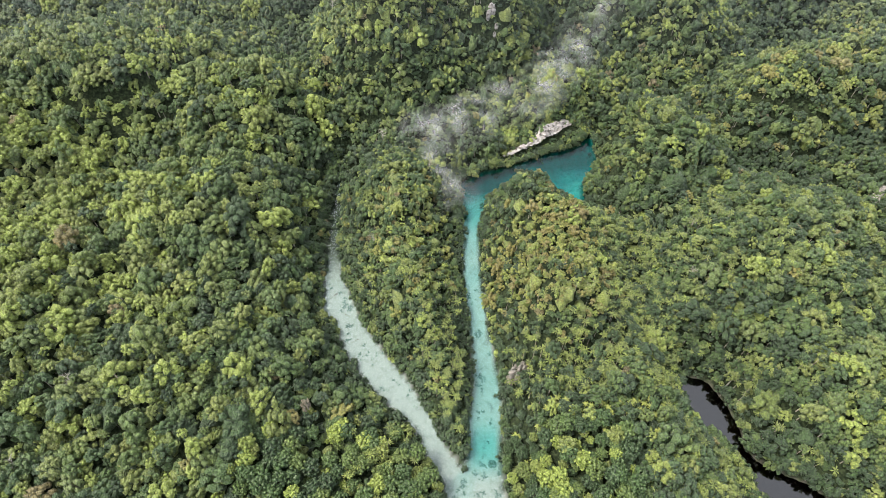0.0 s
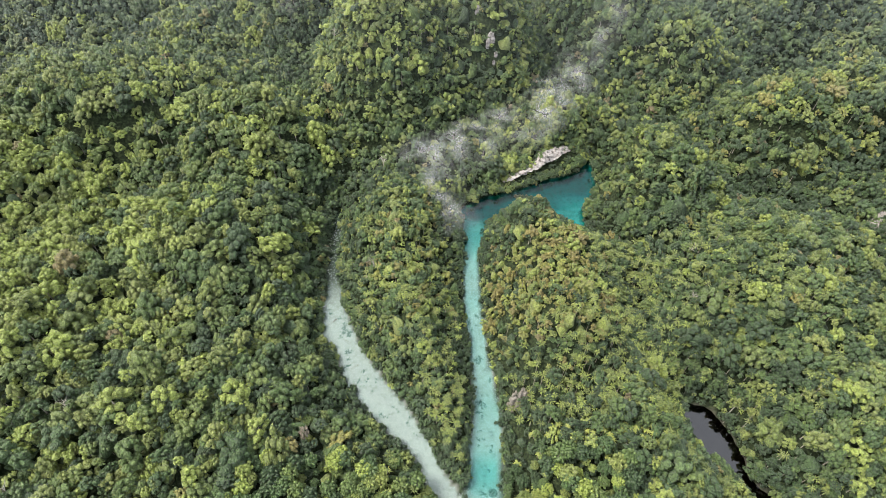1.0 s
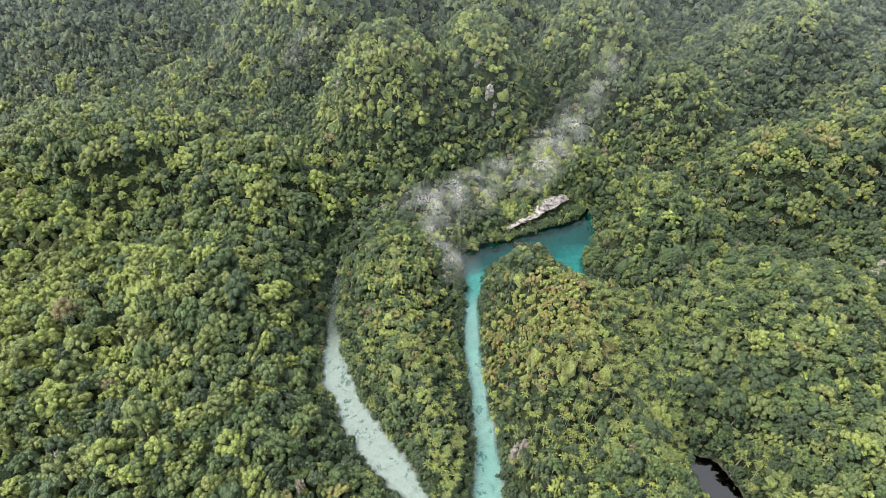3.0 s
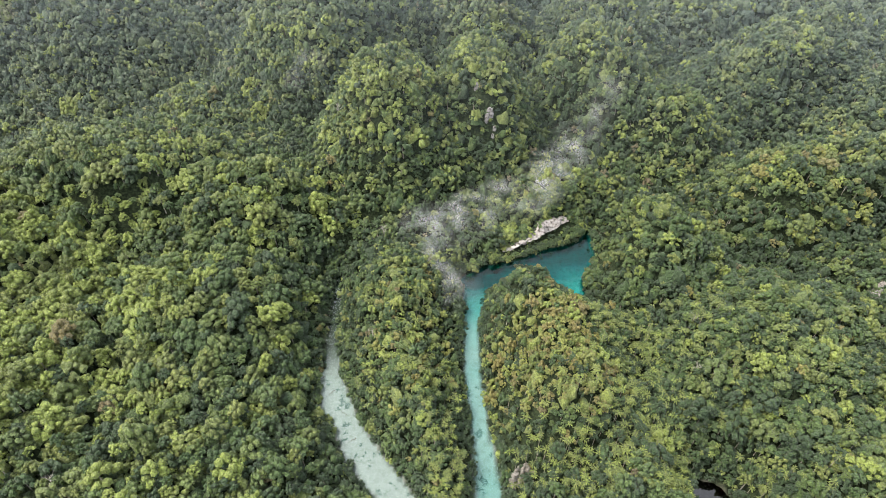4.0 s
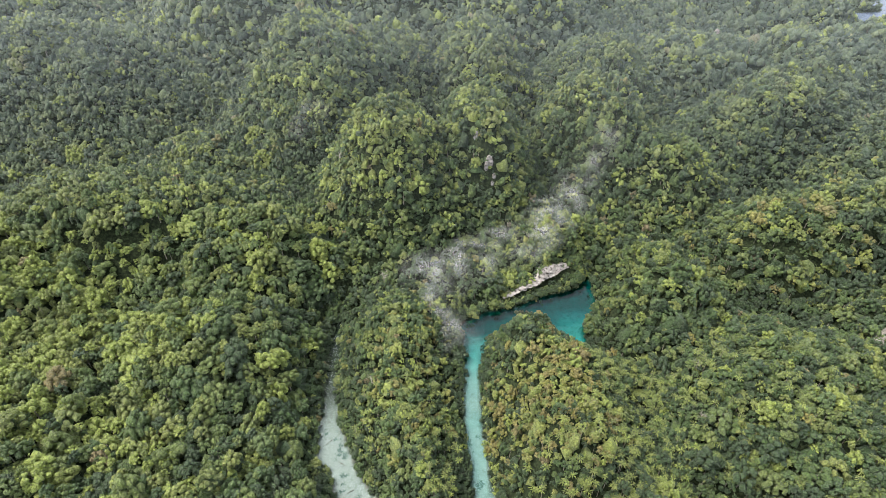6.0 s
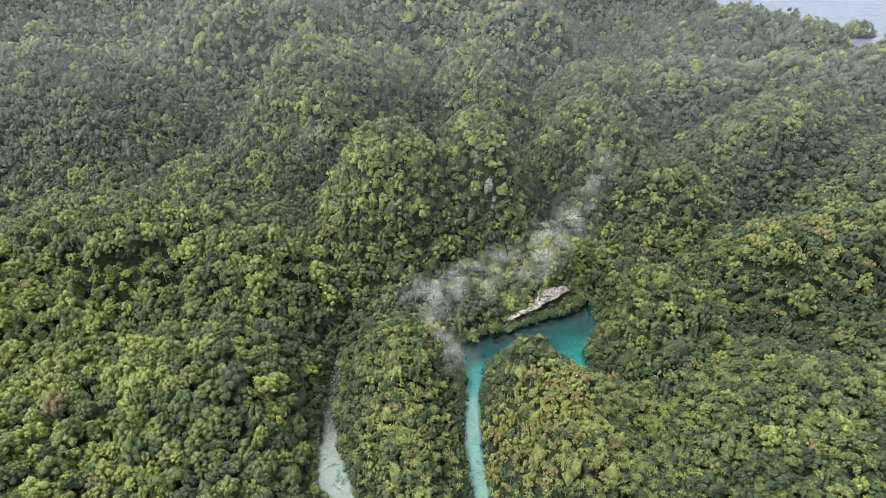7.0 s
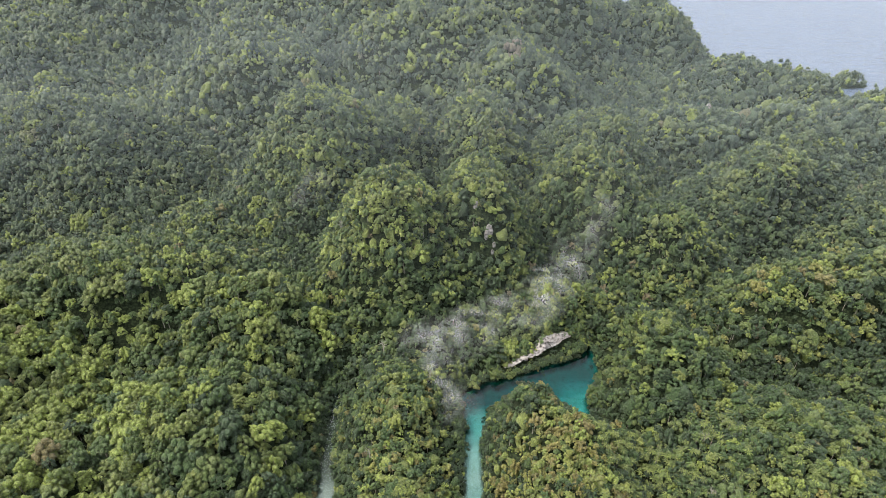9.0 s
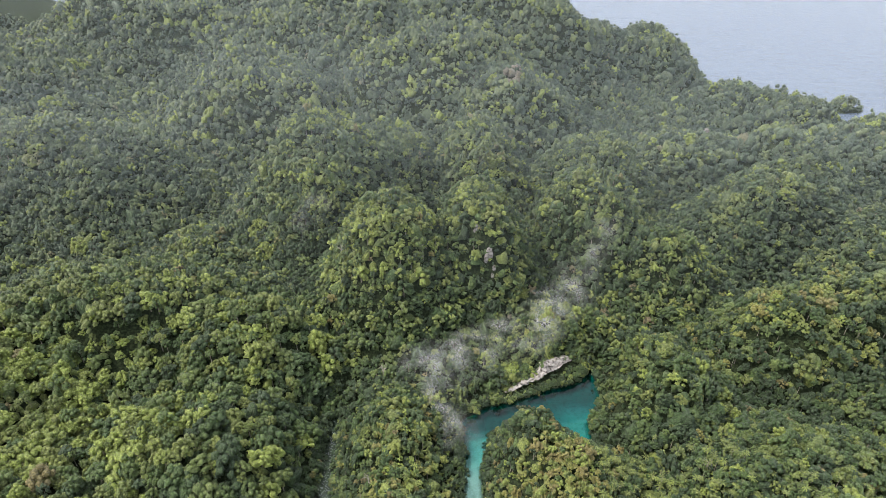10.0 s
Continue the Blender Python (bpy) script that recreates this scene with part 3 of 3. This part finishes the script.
xa, ya = scatter(-420, 420, 240, 450, 6.0, 17, lambda x, y: in_view(x, y, 0) & (y > 262) & (steep(x, y) > 0.8))
x, y = np.concatenate([x, xa]), np.concatenate([y, ya])
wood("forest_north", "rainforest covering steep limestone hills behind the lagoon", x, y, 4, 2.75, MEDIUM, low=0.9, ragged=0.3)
# filler trees, slightly darkened for the shade between the crowns
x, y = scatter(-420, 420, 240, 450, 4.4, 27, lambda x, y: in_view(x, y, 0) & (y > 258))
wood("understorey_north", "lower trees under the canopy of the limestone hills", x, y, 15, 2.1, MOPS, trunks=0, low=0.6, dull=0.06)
x, y = scatter(-75, 165, 20, 262, 2.6, 21, lambda x, y: np.minimum(*wet(x, y)) < 3.0, off=-1.1)
wood("bank_shrubs", "low mangrove shrubs overhanging the banks of the channels", x, y, 7, 2.4, SMALL, trunks=0, dull=0.10)
x, y = scatter(28, 90, 232, 280, 2.3, 25, lambda x, y: bank(x, y, CLIFF) < 12)
wood("cliff_shrubs", "low green shrubs clinging round the cliff", x, y, 11, 2.0, SMALL, trunks=0)
# species tone lowered here to give the shaded gaps their darkness
x, y = scatter(-280, 290, 40, 240, 4.8, 22, lambda x, y: in_view(x, y, 0))
wood("undergrowth", "green undergrowth between the trees, darkened for the shade there", x, y, 8, 2.1, MOPS, trunks=0, dull=0.14, low=0.75)
x, y = scatter(-110, 110, -60, 20, 5.0, 24, lambda x, y: np.abs(x) < 110)
wood("forest_south", "rainforest on both banks of the channel", x, y, 10, 3.8, COARSE)
x, y = scatter(-40, 220, 50, 200, 3.0, 23, some_palms)
own = (y < 92) & (x > 20) & (x < 85)
PALM_SPOTS = list(zip(x[own], y[own]))
palm_grove("palm_grove", "scattered yellow-green palms rising out of the forest", x[~own], y[~own], 9)
x, y = scatter(-760, 700, 450, 800, 5.9, 15, lambda x, y: in_view(x, y, 10))
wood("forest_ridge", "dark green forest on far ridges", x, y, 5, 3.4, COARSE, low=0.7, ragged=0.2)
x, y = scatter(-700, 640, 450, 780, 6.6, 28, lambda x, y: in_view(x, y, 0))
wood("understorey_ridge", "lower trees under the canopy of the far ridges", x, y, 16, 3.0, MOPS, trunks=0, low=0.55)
x, y = scatter(-250, 420, 800, 900, 7.6, 16, lambda x, y: in_view(x, y, 10))
wood("forest_coast", "distant forest running down to the sea", x, y, 6, 4.4, COARSE)

# ---------------------------------------------------------------- rock


def craggy(p, size):
    v = Vector(p) / size
    return noise.fractal(v, 0.9, 2.1, 5) + 0.5 * abs(noise.noise(v * 2.7))


def cliff():
    """A leaning white limestone face over the lagoon, on the line of CLIFF."""
    bm = bmesh.new()
    rows = []
    along = np.linspace(0, 1, 70)
    for u in along:
        px = np.interp(u, [0, 0.35, 0.7, 1], [c[0] for c in CLIFF])
        py = np.interp(u, [0, 0.35, 0.7, 1], [c[1] for c in CLIFF])
        tall = (0.8 + 5.0 * u) * (0.35 + 1.2 * lumps(u * 40, 3.0, 3.5)) * min(1, 3.5 * (1 - u) + 0.2)
        foot = 2.0 + 4.5 * u + 2.6 * lumps(u * 40, 9.0, 5)
        row = [bm.verts.new((px - 1.5, py + 5.5, foot - 4))]
        for k in range(15):
            v = k / 14
            q = Vector((px, py, foot)) + Vector((-0.35, 0.75, 1.0)) * tall * v
            bulge = 1.0 * craggy(q, 3.2) + 0.6 * craggy(Vector((q.x, q.y, q.z * 3)), 1.3) + 0.15 * math.sin(5.5 * (q.z - 0.35 * q.x))
            row.append(bm.verts.new(q + Vector((0.42, -0.85, 0.25)) * bulge))
        row.append(bm.verts.new((px - 3, py + 8, foot + tall - 2)))
        rows.append(row)
    for a, b in zip(rows, rows[1:]):
        for k in range(len(a) - 1):
            bm.faces.new((a[k], b[k], b[k + 1], a[k + 1]))
        bm.faces.new((a[-1], b[-1], b[0], a[0]))
    bm.faces.new(rows[0][::-1])
    bm.faces.new(rows[-1])
    me = bpy.data.meshes.new("cliff")
    bm.to_mesh(me)
    bm.free()
    me.materials.append(ROCK)
    return tagged(new("cliff", me), "pale, cracked limestone cliff above the lagoon shore", "cliff")


def outcrop(x, y, w, h, seed):
    bm = bmesh.new()
    bmesh.ops.create_icosphere(bm, subdivisions=4, radius=1.0)
    for v in bm.verts:
        q = v.co * w + Vector((seed * 17.0, 0, 0))
        v.co = Vector((v.co.x * w, v.co.y * w * 0.7, v.co.z * h)) * (1 + 0.28 * craggy(q, 1.8) + 0.1 * craggy(q, 0.6))
    me = bpy.data.meshes.new("rock_outcrop")
    bm.to_mesh(me)
    bm.free()
    me.materials.append(ROCK)
    ob = new("rock_outcrop", me)
    ob.location = (x, y, float(land(x, y)) + h * 0.1)
    return tagged(ob, "bare grey-white limestone outcrop among the trees", "rock", "limestone outcrops")


cliff()
for k, (x, y, w, h) in enumerate(OUTCROPS):
    outcrop(x, y, w, h, k)

# ---------------------------------------------------------------- single trees and palms


def tube(bm, points, radii, sides=6):
    """A bent, tapered stem through the points."""
    rings = []
    for p, r in zip(points, radii):
        rings.append([bm.verts.new(Vector(p) + Vector((r * math.cos(k * 6.2832 / sides), r * math.sin(k * 6.2832 / sides), 0)))
                      for k in range(sides)])
    for a, b in zip(rings, rings[1:]):
        for k in range(sides):
            bm.faces.new((a[k], a[(k + 1) % sides], b[(k + 1) % sides], b[k]))
    bm.faces.new(rings[0][::-1])
    bm.faces.new(rings[-1])


def broadleaf(seed):
    """A tree of crown radius 1 and height 2.6, to be scaled."""
    r = random.Random(seed)
    root = tagged(new("broadleaf_tree"), "leafy rainforest tree with a rounded green crown and a pale trunk", "tree", "rainforest trees")
    bm = bmesh.new()
    lean = r.uniform(-0.1, 0.1)
    tube(bm, [(0, 0, -0.15), (lean * 0.5, 0.02, 0.7), (lean, 0, 1.35), (lean, 0.02, 1.9)], [0.10, 0.065, 0.05, 0.025])
    part("trunk", bm, BARK, root, "pale grey trunk")
    for k in range(3):
        a = k * 2.1 + r.uniform(-0.4, 0.4)
        bm = bmesh.new()
        tube(bm, [(lean * 0.7, 0, 1.2), (lean + 0.3 * math.cos(a), 0.3 * math.sin(a), 1.55), (lean + 0.6 * math.cos(a), 0.6 * math.sin(a), 1.8)],
             [0.045, 0.03, 0.012], 5)
        part("limb", bm, BARK, root)
    v, f = crown(200 + seed, 58 + seed % 9, 5, TWO, 1100, 1.0 + 0.1 * (seed % 3), 0.09)
    top = soup("crown", v + (0, 0, 2.0), f, [LEAVES_OWN])
    top.parent = root
    return root


def palm(seed):
    """A palm of frond length 1 and height 3.4, to be scaled."""
    r = random.Random(seed)
    root = tagged(new("palm"), "slender palm with a star of yellow-green fronds", "palm", "palms by the channel")
    bm = bmesh.new()
    lean = r.uniform(-0.25, 0.25)
    tube(bm, [(0, 0, -0.1), (lean * 0.3, 0, 1.2), (lean * 0.7, 0, 2.4), (lean, 0, 3.4)], [0.10, 0.06, 0.05, 0.05])
    part("trunk", bm, BARK, root, "thin grey ringed trunk")
    for k in range(11):
        t = k * 6.283 / 11 + r.uniform(-0.2, 0.2)
        bm = bmesh.new()
        left, right = [], []
        rise, reach = r.uniform(0.15, 0.7), r.uniform(0.85, 1.15)
        for m in range(7):
            u = m / 6
            w = 0.10 * math.sin(math.pi * min(1, 0.12 + u * 0.88)) + 0.01
            out, z = reach * u, rise * (u - 1.15 * u * u) - 0.12 * u * u
            for rowv, sgn in ((left, 1), (right, -1)):
                rowv.append(bm.verts.new((out * math.cos(t) - sgn * w * math.sin(t) + lean, out * math.sin(t) + sgn * w * math.cos(t),
                                          3.4 + z - w * 0.6)))
        spine = [bm.verts.new((reach * m / 6 * math.cos(t) + lean, reach * m / 6 * math.sin(t),
                               3.4 + rise * (m / 6 - 1.15 * (m / 6) ** 2) - 0.12 * (m / 6) ** 2)) for m in range(7)]
        for m in range(6):
            bm.faces.new((left[m], left[m + 1], spine[m + 1], spine[m]))
            bm.faces.new((spine[m], spine[m + 1], right[m + 1], right[m]))
        part("frond", bm, PALM_LEAF, root)
    return root


def planted(x, y, turn, size):
    return pose(x, y, float(land(x, y)), 0, 0, turn) @ Matrix.Scale(size, 4)


PALM_LEAF = rough("palm_frond", 2.0, [(0.3, (0.12, 0.145, 0.03)), (0.7, (0.20, 0.23, 0.045))], roughness=0.5, spec=0.5)
r = random.Random(4)
makers = [broadleaf(k) for k in range(7)]
for k, (x, y, rad, tall, make) in enumerate(SINGLES):
    m = planted(x, y, r.uniform(0, 360), float(rad))
    if k < len(makers):
        makers[k].matrix_basis = m
    else:
        copy_thing(makers[make % len(makers)], m @ Matrix.Scale(1 / makers[make % len(makers)].scale[0], 4))
makers = [palm(k) for k in range(4)]
for k, (x, y) in enumerate(PALM_SPOTS[:110]):
    m = planted(x, y, r.uniform(0, 360), r.uniform(1.2, 1.75))
    if k < len(makers):
        makers[k].matrix_basis = m
    else:
        copy_thing(makers[k % len(makers)], m @ Matrix.Scale(1 / makers[k % len(makers)].scale[0], 4))

def snag(x, y, tall, seed):
    """A dead, leafless tree that stands over the canopy."""
    r = random.Random(seed)
    root = tagged(new("dead_tree"), "bare, bleached dead tree with crooked branches", "dead tree", "dead trees")
    root.location = (x, y, float(land(x, y)))
    bm = bmesh.new()
    lx, ly = r.uniform(-1, 1), r.uniform(-1, 1)
    tube(bm, [(0, 0, -0.5), (lx * 0.3, ly * 0.3, tall * 0.4), (lx * 0.8, ly * 0.8, tall * 0.75), (lx, ly, tall)], [0.32, 0.26, 0.18, 0.07])
    part("trunk", bm, DEAD, root)
    for k in range(9):
        a, h = k * 2.4 + r.uniform(-0.4, 0.4), tall * r.uniform(0.55, 0.95)
        out, px, py = r.uniform(1.6, 3.4), lx * h / tall, ly * h / tall
        bm = bmesh.new()
        mid = (px + out * 0.5 * math.cos(a), py + out * 0.5 * math.sin(a), h + out * 0.35)
        tip = (px + out * math.cos(a + 0.3), py + out * math.sin(a + 0.3), h + out * r.uniform(0.4, 0.8))
        tube(bm, [(px, py, h), mid, tip], [0.12, 0.08, 0.03], 5)
        fork = (mid[0] + 0.9 * math.cos(a - 0.9), mid[1] + 0.9 * math.sin(a - 0.9), mid[2] + 0.6)
        tube(bm, [mid, fork], [0.07, 0.025], 5)
        part("branch", bm, DEAD, root)


for k, (x, y, tall) in enumerate([(121, 104, 8), (151, 74.6, 10), (-157, 65, 12), (-32, 239, 12), (-143, 96, 12), (-33, 171, 8),
                                  (112, 169, 9), (108, 146, 8), (-12, 295, 11), (-120, 150, 12), (-60, 300, 12)]):
    snag(x, y, tall, k)

# ---------------------------------------------------------------- on the stream bed


def fallen_log(x, y, turn, length, seed):
    r = random.Random(seed)
    bm = bmesh.new()
    n = 7
    tube(bm, [(0.12 * r.uniform(-1, 1), 0.12 * r.uniform(-1, 1), length * k / n) for k in range(n + 1)],
         [0.20 - 0.13 * k / n + r.uniform(-0.02, 0.02) for k in range(n + 1)], 8)
    me = bpy.data.meshes.new("fallen_log")
    bm.to_mesh(me)
    bm.free()
    me.materials.append(WET_WOOD)
    ob = tagged(new("fallen_log", me), "dark, waterlogged log lying in the shallow channel", "log", "sunken logs")
    ob.matrix_basis = pose(x, y, on_bed(x, y) + 0.1, 88, 0, turn)


def coral_head():
    """A round, hollow coral head on the bed of the pool."""
    bm = bmesh.new()
    n, rows = 30, []
    for q, z in ((1.75, 0.0), (1.7, 0.5), (1.35, 0.75), (1.0, 0.6), (0.75, 0.25), (0.45, 0.3), (0.2, 0.45)):
        rows.append([bm.verts.new((q * (1 + 0.13 * noise.noise((math.cos(k * 6.2832 / n) * 2, math.sin(k * 6.2832 / n) * 2, q))) * math.cos(k * 6.2832 / n),
                                   q * (1 + 0.13 * noise.noise((math.cos(k * 6.2832 / n) * 2, math.sin(k * 6.2832 / n) * 2, q))) * math.sin(k * 6.2832 / n),
                                   z + 0.08 * noise.noise((k * 0.7, q * 3, 1)))) for k in range(n)])
    for a, b in zip(rows, rows[1:]):
        for k in range(n):
            bm.faces.new((a[k], a[(k + 1) % n], b[(k + 1) % n], b[k]))
    bm.faces.new(rows[-1])
    me = bpy.data.meshes.new("coral_head")
    bm.to_mesh(me)
    bm.free()
    me.materials.append(CORAL)
    ob = tagged(new("coral_head", me), "round, hollow grey coral head in the turquoise pool", "coral")
    ob.location = (19.8, 72.3, on_bed(19.8, 72.3) - 0.05)


def patch(seed):
    """A low, ragged mat of seagrass, one metre across."""
    r = random.Random(seed)
    bm = bmesh.new()
    n = 26
    ring = [max(0.12, 0.42 + 0.55 * noise.noise((math.cos(k * 6.2832 / n) * 1.9, math.sin(k * 6.2832 / n) * 1.9, seed * 3.3)) + r.uniform(-0.10, 0.10)) for k in range(n)]
    rows = []
    for s, z in ((1.0, -0.02), (0.8, 0.05), (0.4, 0.07)):
        rows.append([bm.verts.new((ring[k] * s * math.cos(k * 6.2832 / n), ring[k] * s * math.sin(k * 6.2832 / n), z)) for k in range(n)])
    for a, b in zip(rows, rows[1:]):
        for k in range(n):
            bm.faces.new((a[k], a[(k + 1) % n], b[(k + 1) % n], b[k]))
    bm.faces.new(rows[-1])
    me = bpy.data.meshes.new("seagrass_patch")
    bm.to_mesh(me)
    bm.free()
    me.materials.append(CORAL)
    return tagged(new("seagrass_patch", me), "dark, ragged patch of seagrass on the pale sand bed", "seagrass", "seagrass patches")


def on_bed(x, y):
    return -float(bed_depth(np.array(x), np.array(y))) + 0.01


WET_WOOD = rough("wet_wood", 1.5, [(0.3, (0.03, 0.026, 0.022)), (0.7, (0.09, 0.08, 0.07))], roughness=0.5, spec=0.4)
for k, (x, y, turn, length) in enumerate([(-57, 165, 285, 6), (-56, 159.5, 310, 6), (-50.5, 152, 315, 5), (-38, 128, 300, 4), (-46, 141, 60, 4)]):
    fallen_log(x, y, turn, length, k)
coral_head()
r = random.Random(12)
makers = [patch(k) for k in range(10)]
spots = []
for c in range(60):
    line = MAIN_ARM if c % 3 else WEST_ARM
    k = 2 + int(r.random() * (len(line) - 7))
    (ax, ay, aw), (bx, by, bw) = line[k], line[k + 1]
    t, side = r.random(), r.uniform(-0.36, 0.36)
    cx, cy = ax + t * (bx - ax) + side * aw, ay + t * (by - ay)
    for m in range(r.randint(2, 7)):
        x, y = cx + r.gauss(0, 1.0), cy + r.gauss(0, 1.5)
        inside = float(np.minimum(bank(x, y, MAIN_ARM), bank(x, y, WEST_ARM))) < -0.8
        if inside and not (72 < y < 88 and x > 10 and r.random() < 0.8):
            spots.append((x, y, r.uniform(0.4, 1.7) * (1.6 if m == 0 else 1)))
for k, (x, y, size) in enumerate(spots):
    m = pose(x, y, on_bed(x, y), 0, 0, r.uniform(0, 360)) @ Matrix.Diagonal((size * r.uniform(0.7, 1.5), size, 0.8, 1))
    if k < len(makers):
        makers[k].matrix_basis = m
    else:
        made = copy_thing(makers[k % len(makers)], Matrix())
        made.matrix_basis = m

# ---------------------------------------------------------------- mist


def vapour(name, size, strength, least=0.0, tone=(0.86, 0.88, 0.93, 1)):
    """Thin vapour that scatters daylight; it thins out to nothing where the attribute does, and is torn by noise."""
    m, nt, out = material(name)
    d, t = node(nt, "ShaderNodeBsdfDiffuse", Color=tone), node(nt, "ShaderNodeBsdfTranslucent", Color=tone)
    half = node(nt, "ShaderNodeMixShader", Fac=0.5)
    nt.links.new(d.outputs[0], half.inputs[1])
    nt.links.new(t.outputs[0], half.inputs[2])
    at = nt.nodes.new("ShaderNodeAttribute")
    at.attribute_name = "thick"
    torn = node(nt, "ShaderNodeMapRange", **{"From Min": 0.40, "From Max": 0.72, "To Min": least, "To Max": strength})
    nt.links.new(noise_tex(nt, 1 / size, 5.0).outputs["Fac"], torn.inputs["Value"])
    much = nt.nodes.new("ShaderNodeMath")
    much.operation = 'MULTIPLY'
    nt.links.new(at.outputs["Fac"], much.inputs[0])
    nt.links.new(torn.outputs[0], much.inputs[1])
    mix = nt.nodes.new("ShaderNodeMixShader")
    nt.links.new(much.outputs[0], mix.inputs[0])
    nt.links.new(nt.nodes.new("ShaderNodeBsdfTransparent").outputs[0], mix.inputs[1])
    nt.links.new(half.outputs[0], mix.inputs[2])
    nt.links.new(mix.outputs[0], out.inputs[0])
    return m


MIST = vapour("mist", 10.0, 0.31, 0.03)
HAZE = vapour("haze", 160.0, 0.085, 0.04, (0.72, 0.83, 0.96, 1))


def wisp(path, width, seed, dense=1.0):
    """A torn streak of mist along a path of x, y, height: a billowing veil."""
    p = np.array(path, float)
    along, across = np.linspace(0, len(p) - 1, 16 * (len(p) - 1)), np.linspace(-1, 1, 17)
    k = np.minimum(along.astype(int), len(p) - 2)
    line = p[k] + (p[k + 1] - p[k]) * (along - k)[:, None]
    line[:, 2] += np.maximum(land(line[:, 0], line[:, 1]), 0)
    way = np.gradient(line, axis=0)
    side = np.stack([way[:, 1], -way[:, 0]], 1) / np.hypot(way[:, 0], way[:, 1])[:, None]
    gx, gy = line[:, None, 0] + side[:, None, 0] * across * width * 1.4, line[:, None, 1] + side[:, None, 1] * across * width * 1.4
    swell = 5.0 * (lumps(gx + 70 * seed, gy, 11) - 0.5) + 2.0 * (lumps(gx, gy + 9 * seed, 5) - 0.5)
    gz = line[:, None, 2] + swell - 3.0 * across ** 2
    u = along / along[-1]
    ends = fade(u, 0, 0.3) * fade(1 - u, 0, 0.3)
    thick = dense * ends[:, None] * (1 - across ** 2) ** 1.5 * (0.45 + 1.1 * lumps(gx, gy + 40 * seed, 8))
    n, c = len(along), len(across)
    q = (np.arange(n - 1)[:, None] * c + np.arange(c - 1)).ravel()
    me = bpy.data.meshes.new("mist_wisp")
    me.from_pydata(np.stack([gx, gy, gz], -1).reshape(-1, 3).tolist(), [], np.stack([q, q + 1, q + c + 1, q + c], 1).tolist())
    me.attributes.new("thick", 'FLOAT', 'POINT').data.foreach_set("value", thick.ravel().astype(np.float32))
    me.polygons.foreach_set("use_smooth", np.ones(len(me.polygons), bool))
    me.materials.append(MIST)
    return tagged(new("mist_wisp", me), "thin drifting wisp of white mist over the trees", "mist", kind="stuff")


wisp([(-20, 254, 12), (-12, 246, 13), (-5, 233, 14), (1, 218, 13), (4, 200, 9), (5, 190, 8)], 13, 1, 0.75)
wisp([(-10, 240, 13), (4, 249, 14), (18, 257, 14), (34, 266, 13), (46, 272, 12)], 17, 2, 0.62)
wisp([(40, 262, 8), (54, 270, 8), (66, 282, 9), (74, 292, 9)], 13, 3, 0.7)
wisp([(54, 284, 14), (68, 298, 15), (80, 312, 14), (88, 324, 12)], 14, 4, 0.75)
wisp([(84, 316, 12), (95, 328, 12), (108, 340, 10)], 11, 5, 0.42)
wisp([(-104, 346, 8), (-92, 354, 10), (-80, 364, 10)], 15, 6, 0.4)
# one translucent sheet in the air stands in for haze, denser with distance
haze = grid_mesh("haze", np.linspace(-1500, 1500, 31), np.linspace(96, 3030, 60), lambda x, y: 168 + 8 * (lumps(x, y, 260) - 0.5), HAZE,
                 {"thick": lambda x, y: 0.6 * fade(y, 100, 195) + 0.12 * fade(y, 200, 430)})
tagged(haze, "thin bluish sheet that stands in for the haze before the far ridges and the sea", "haze", kind="stuff")
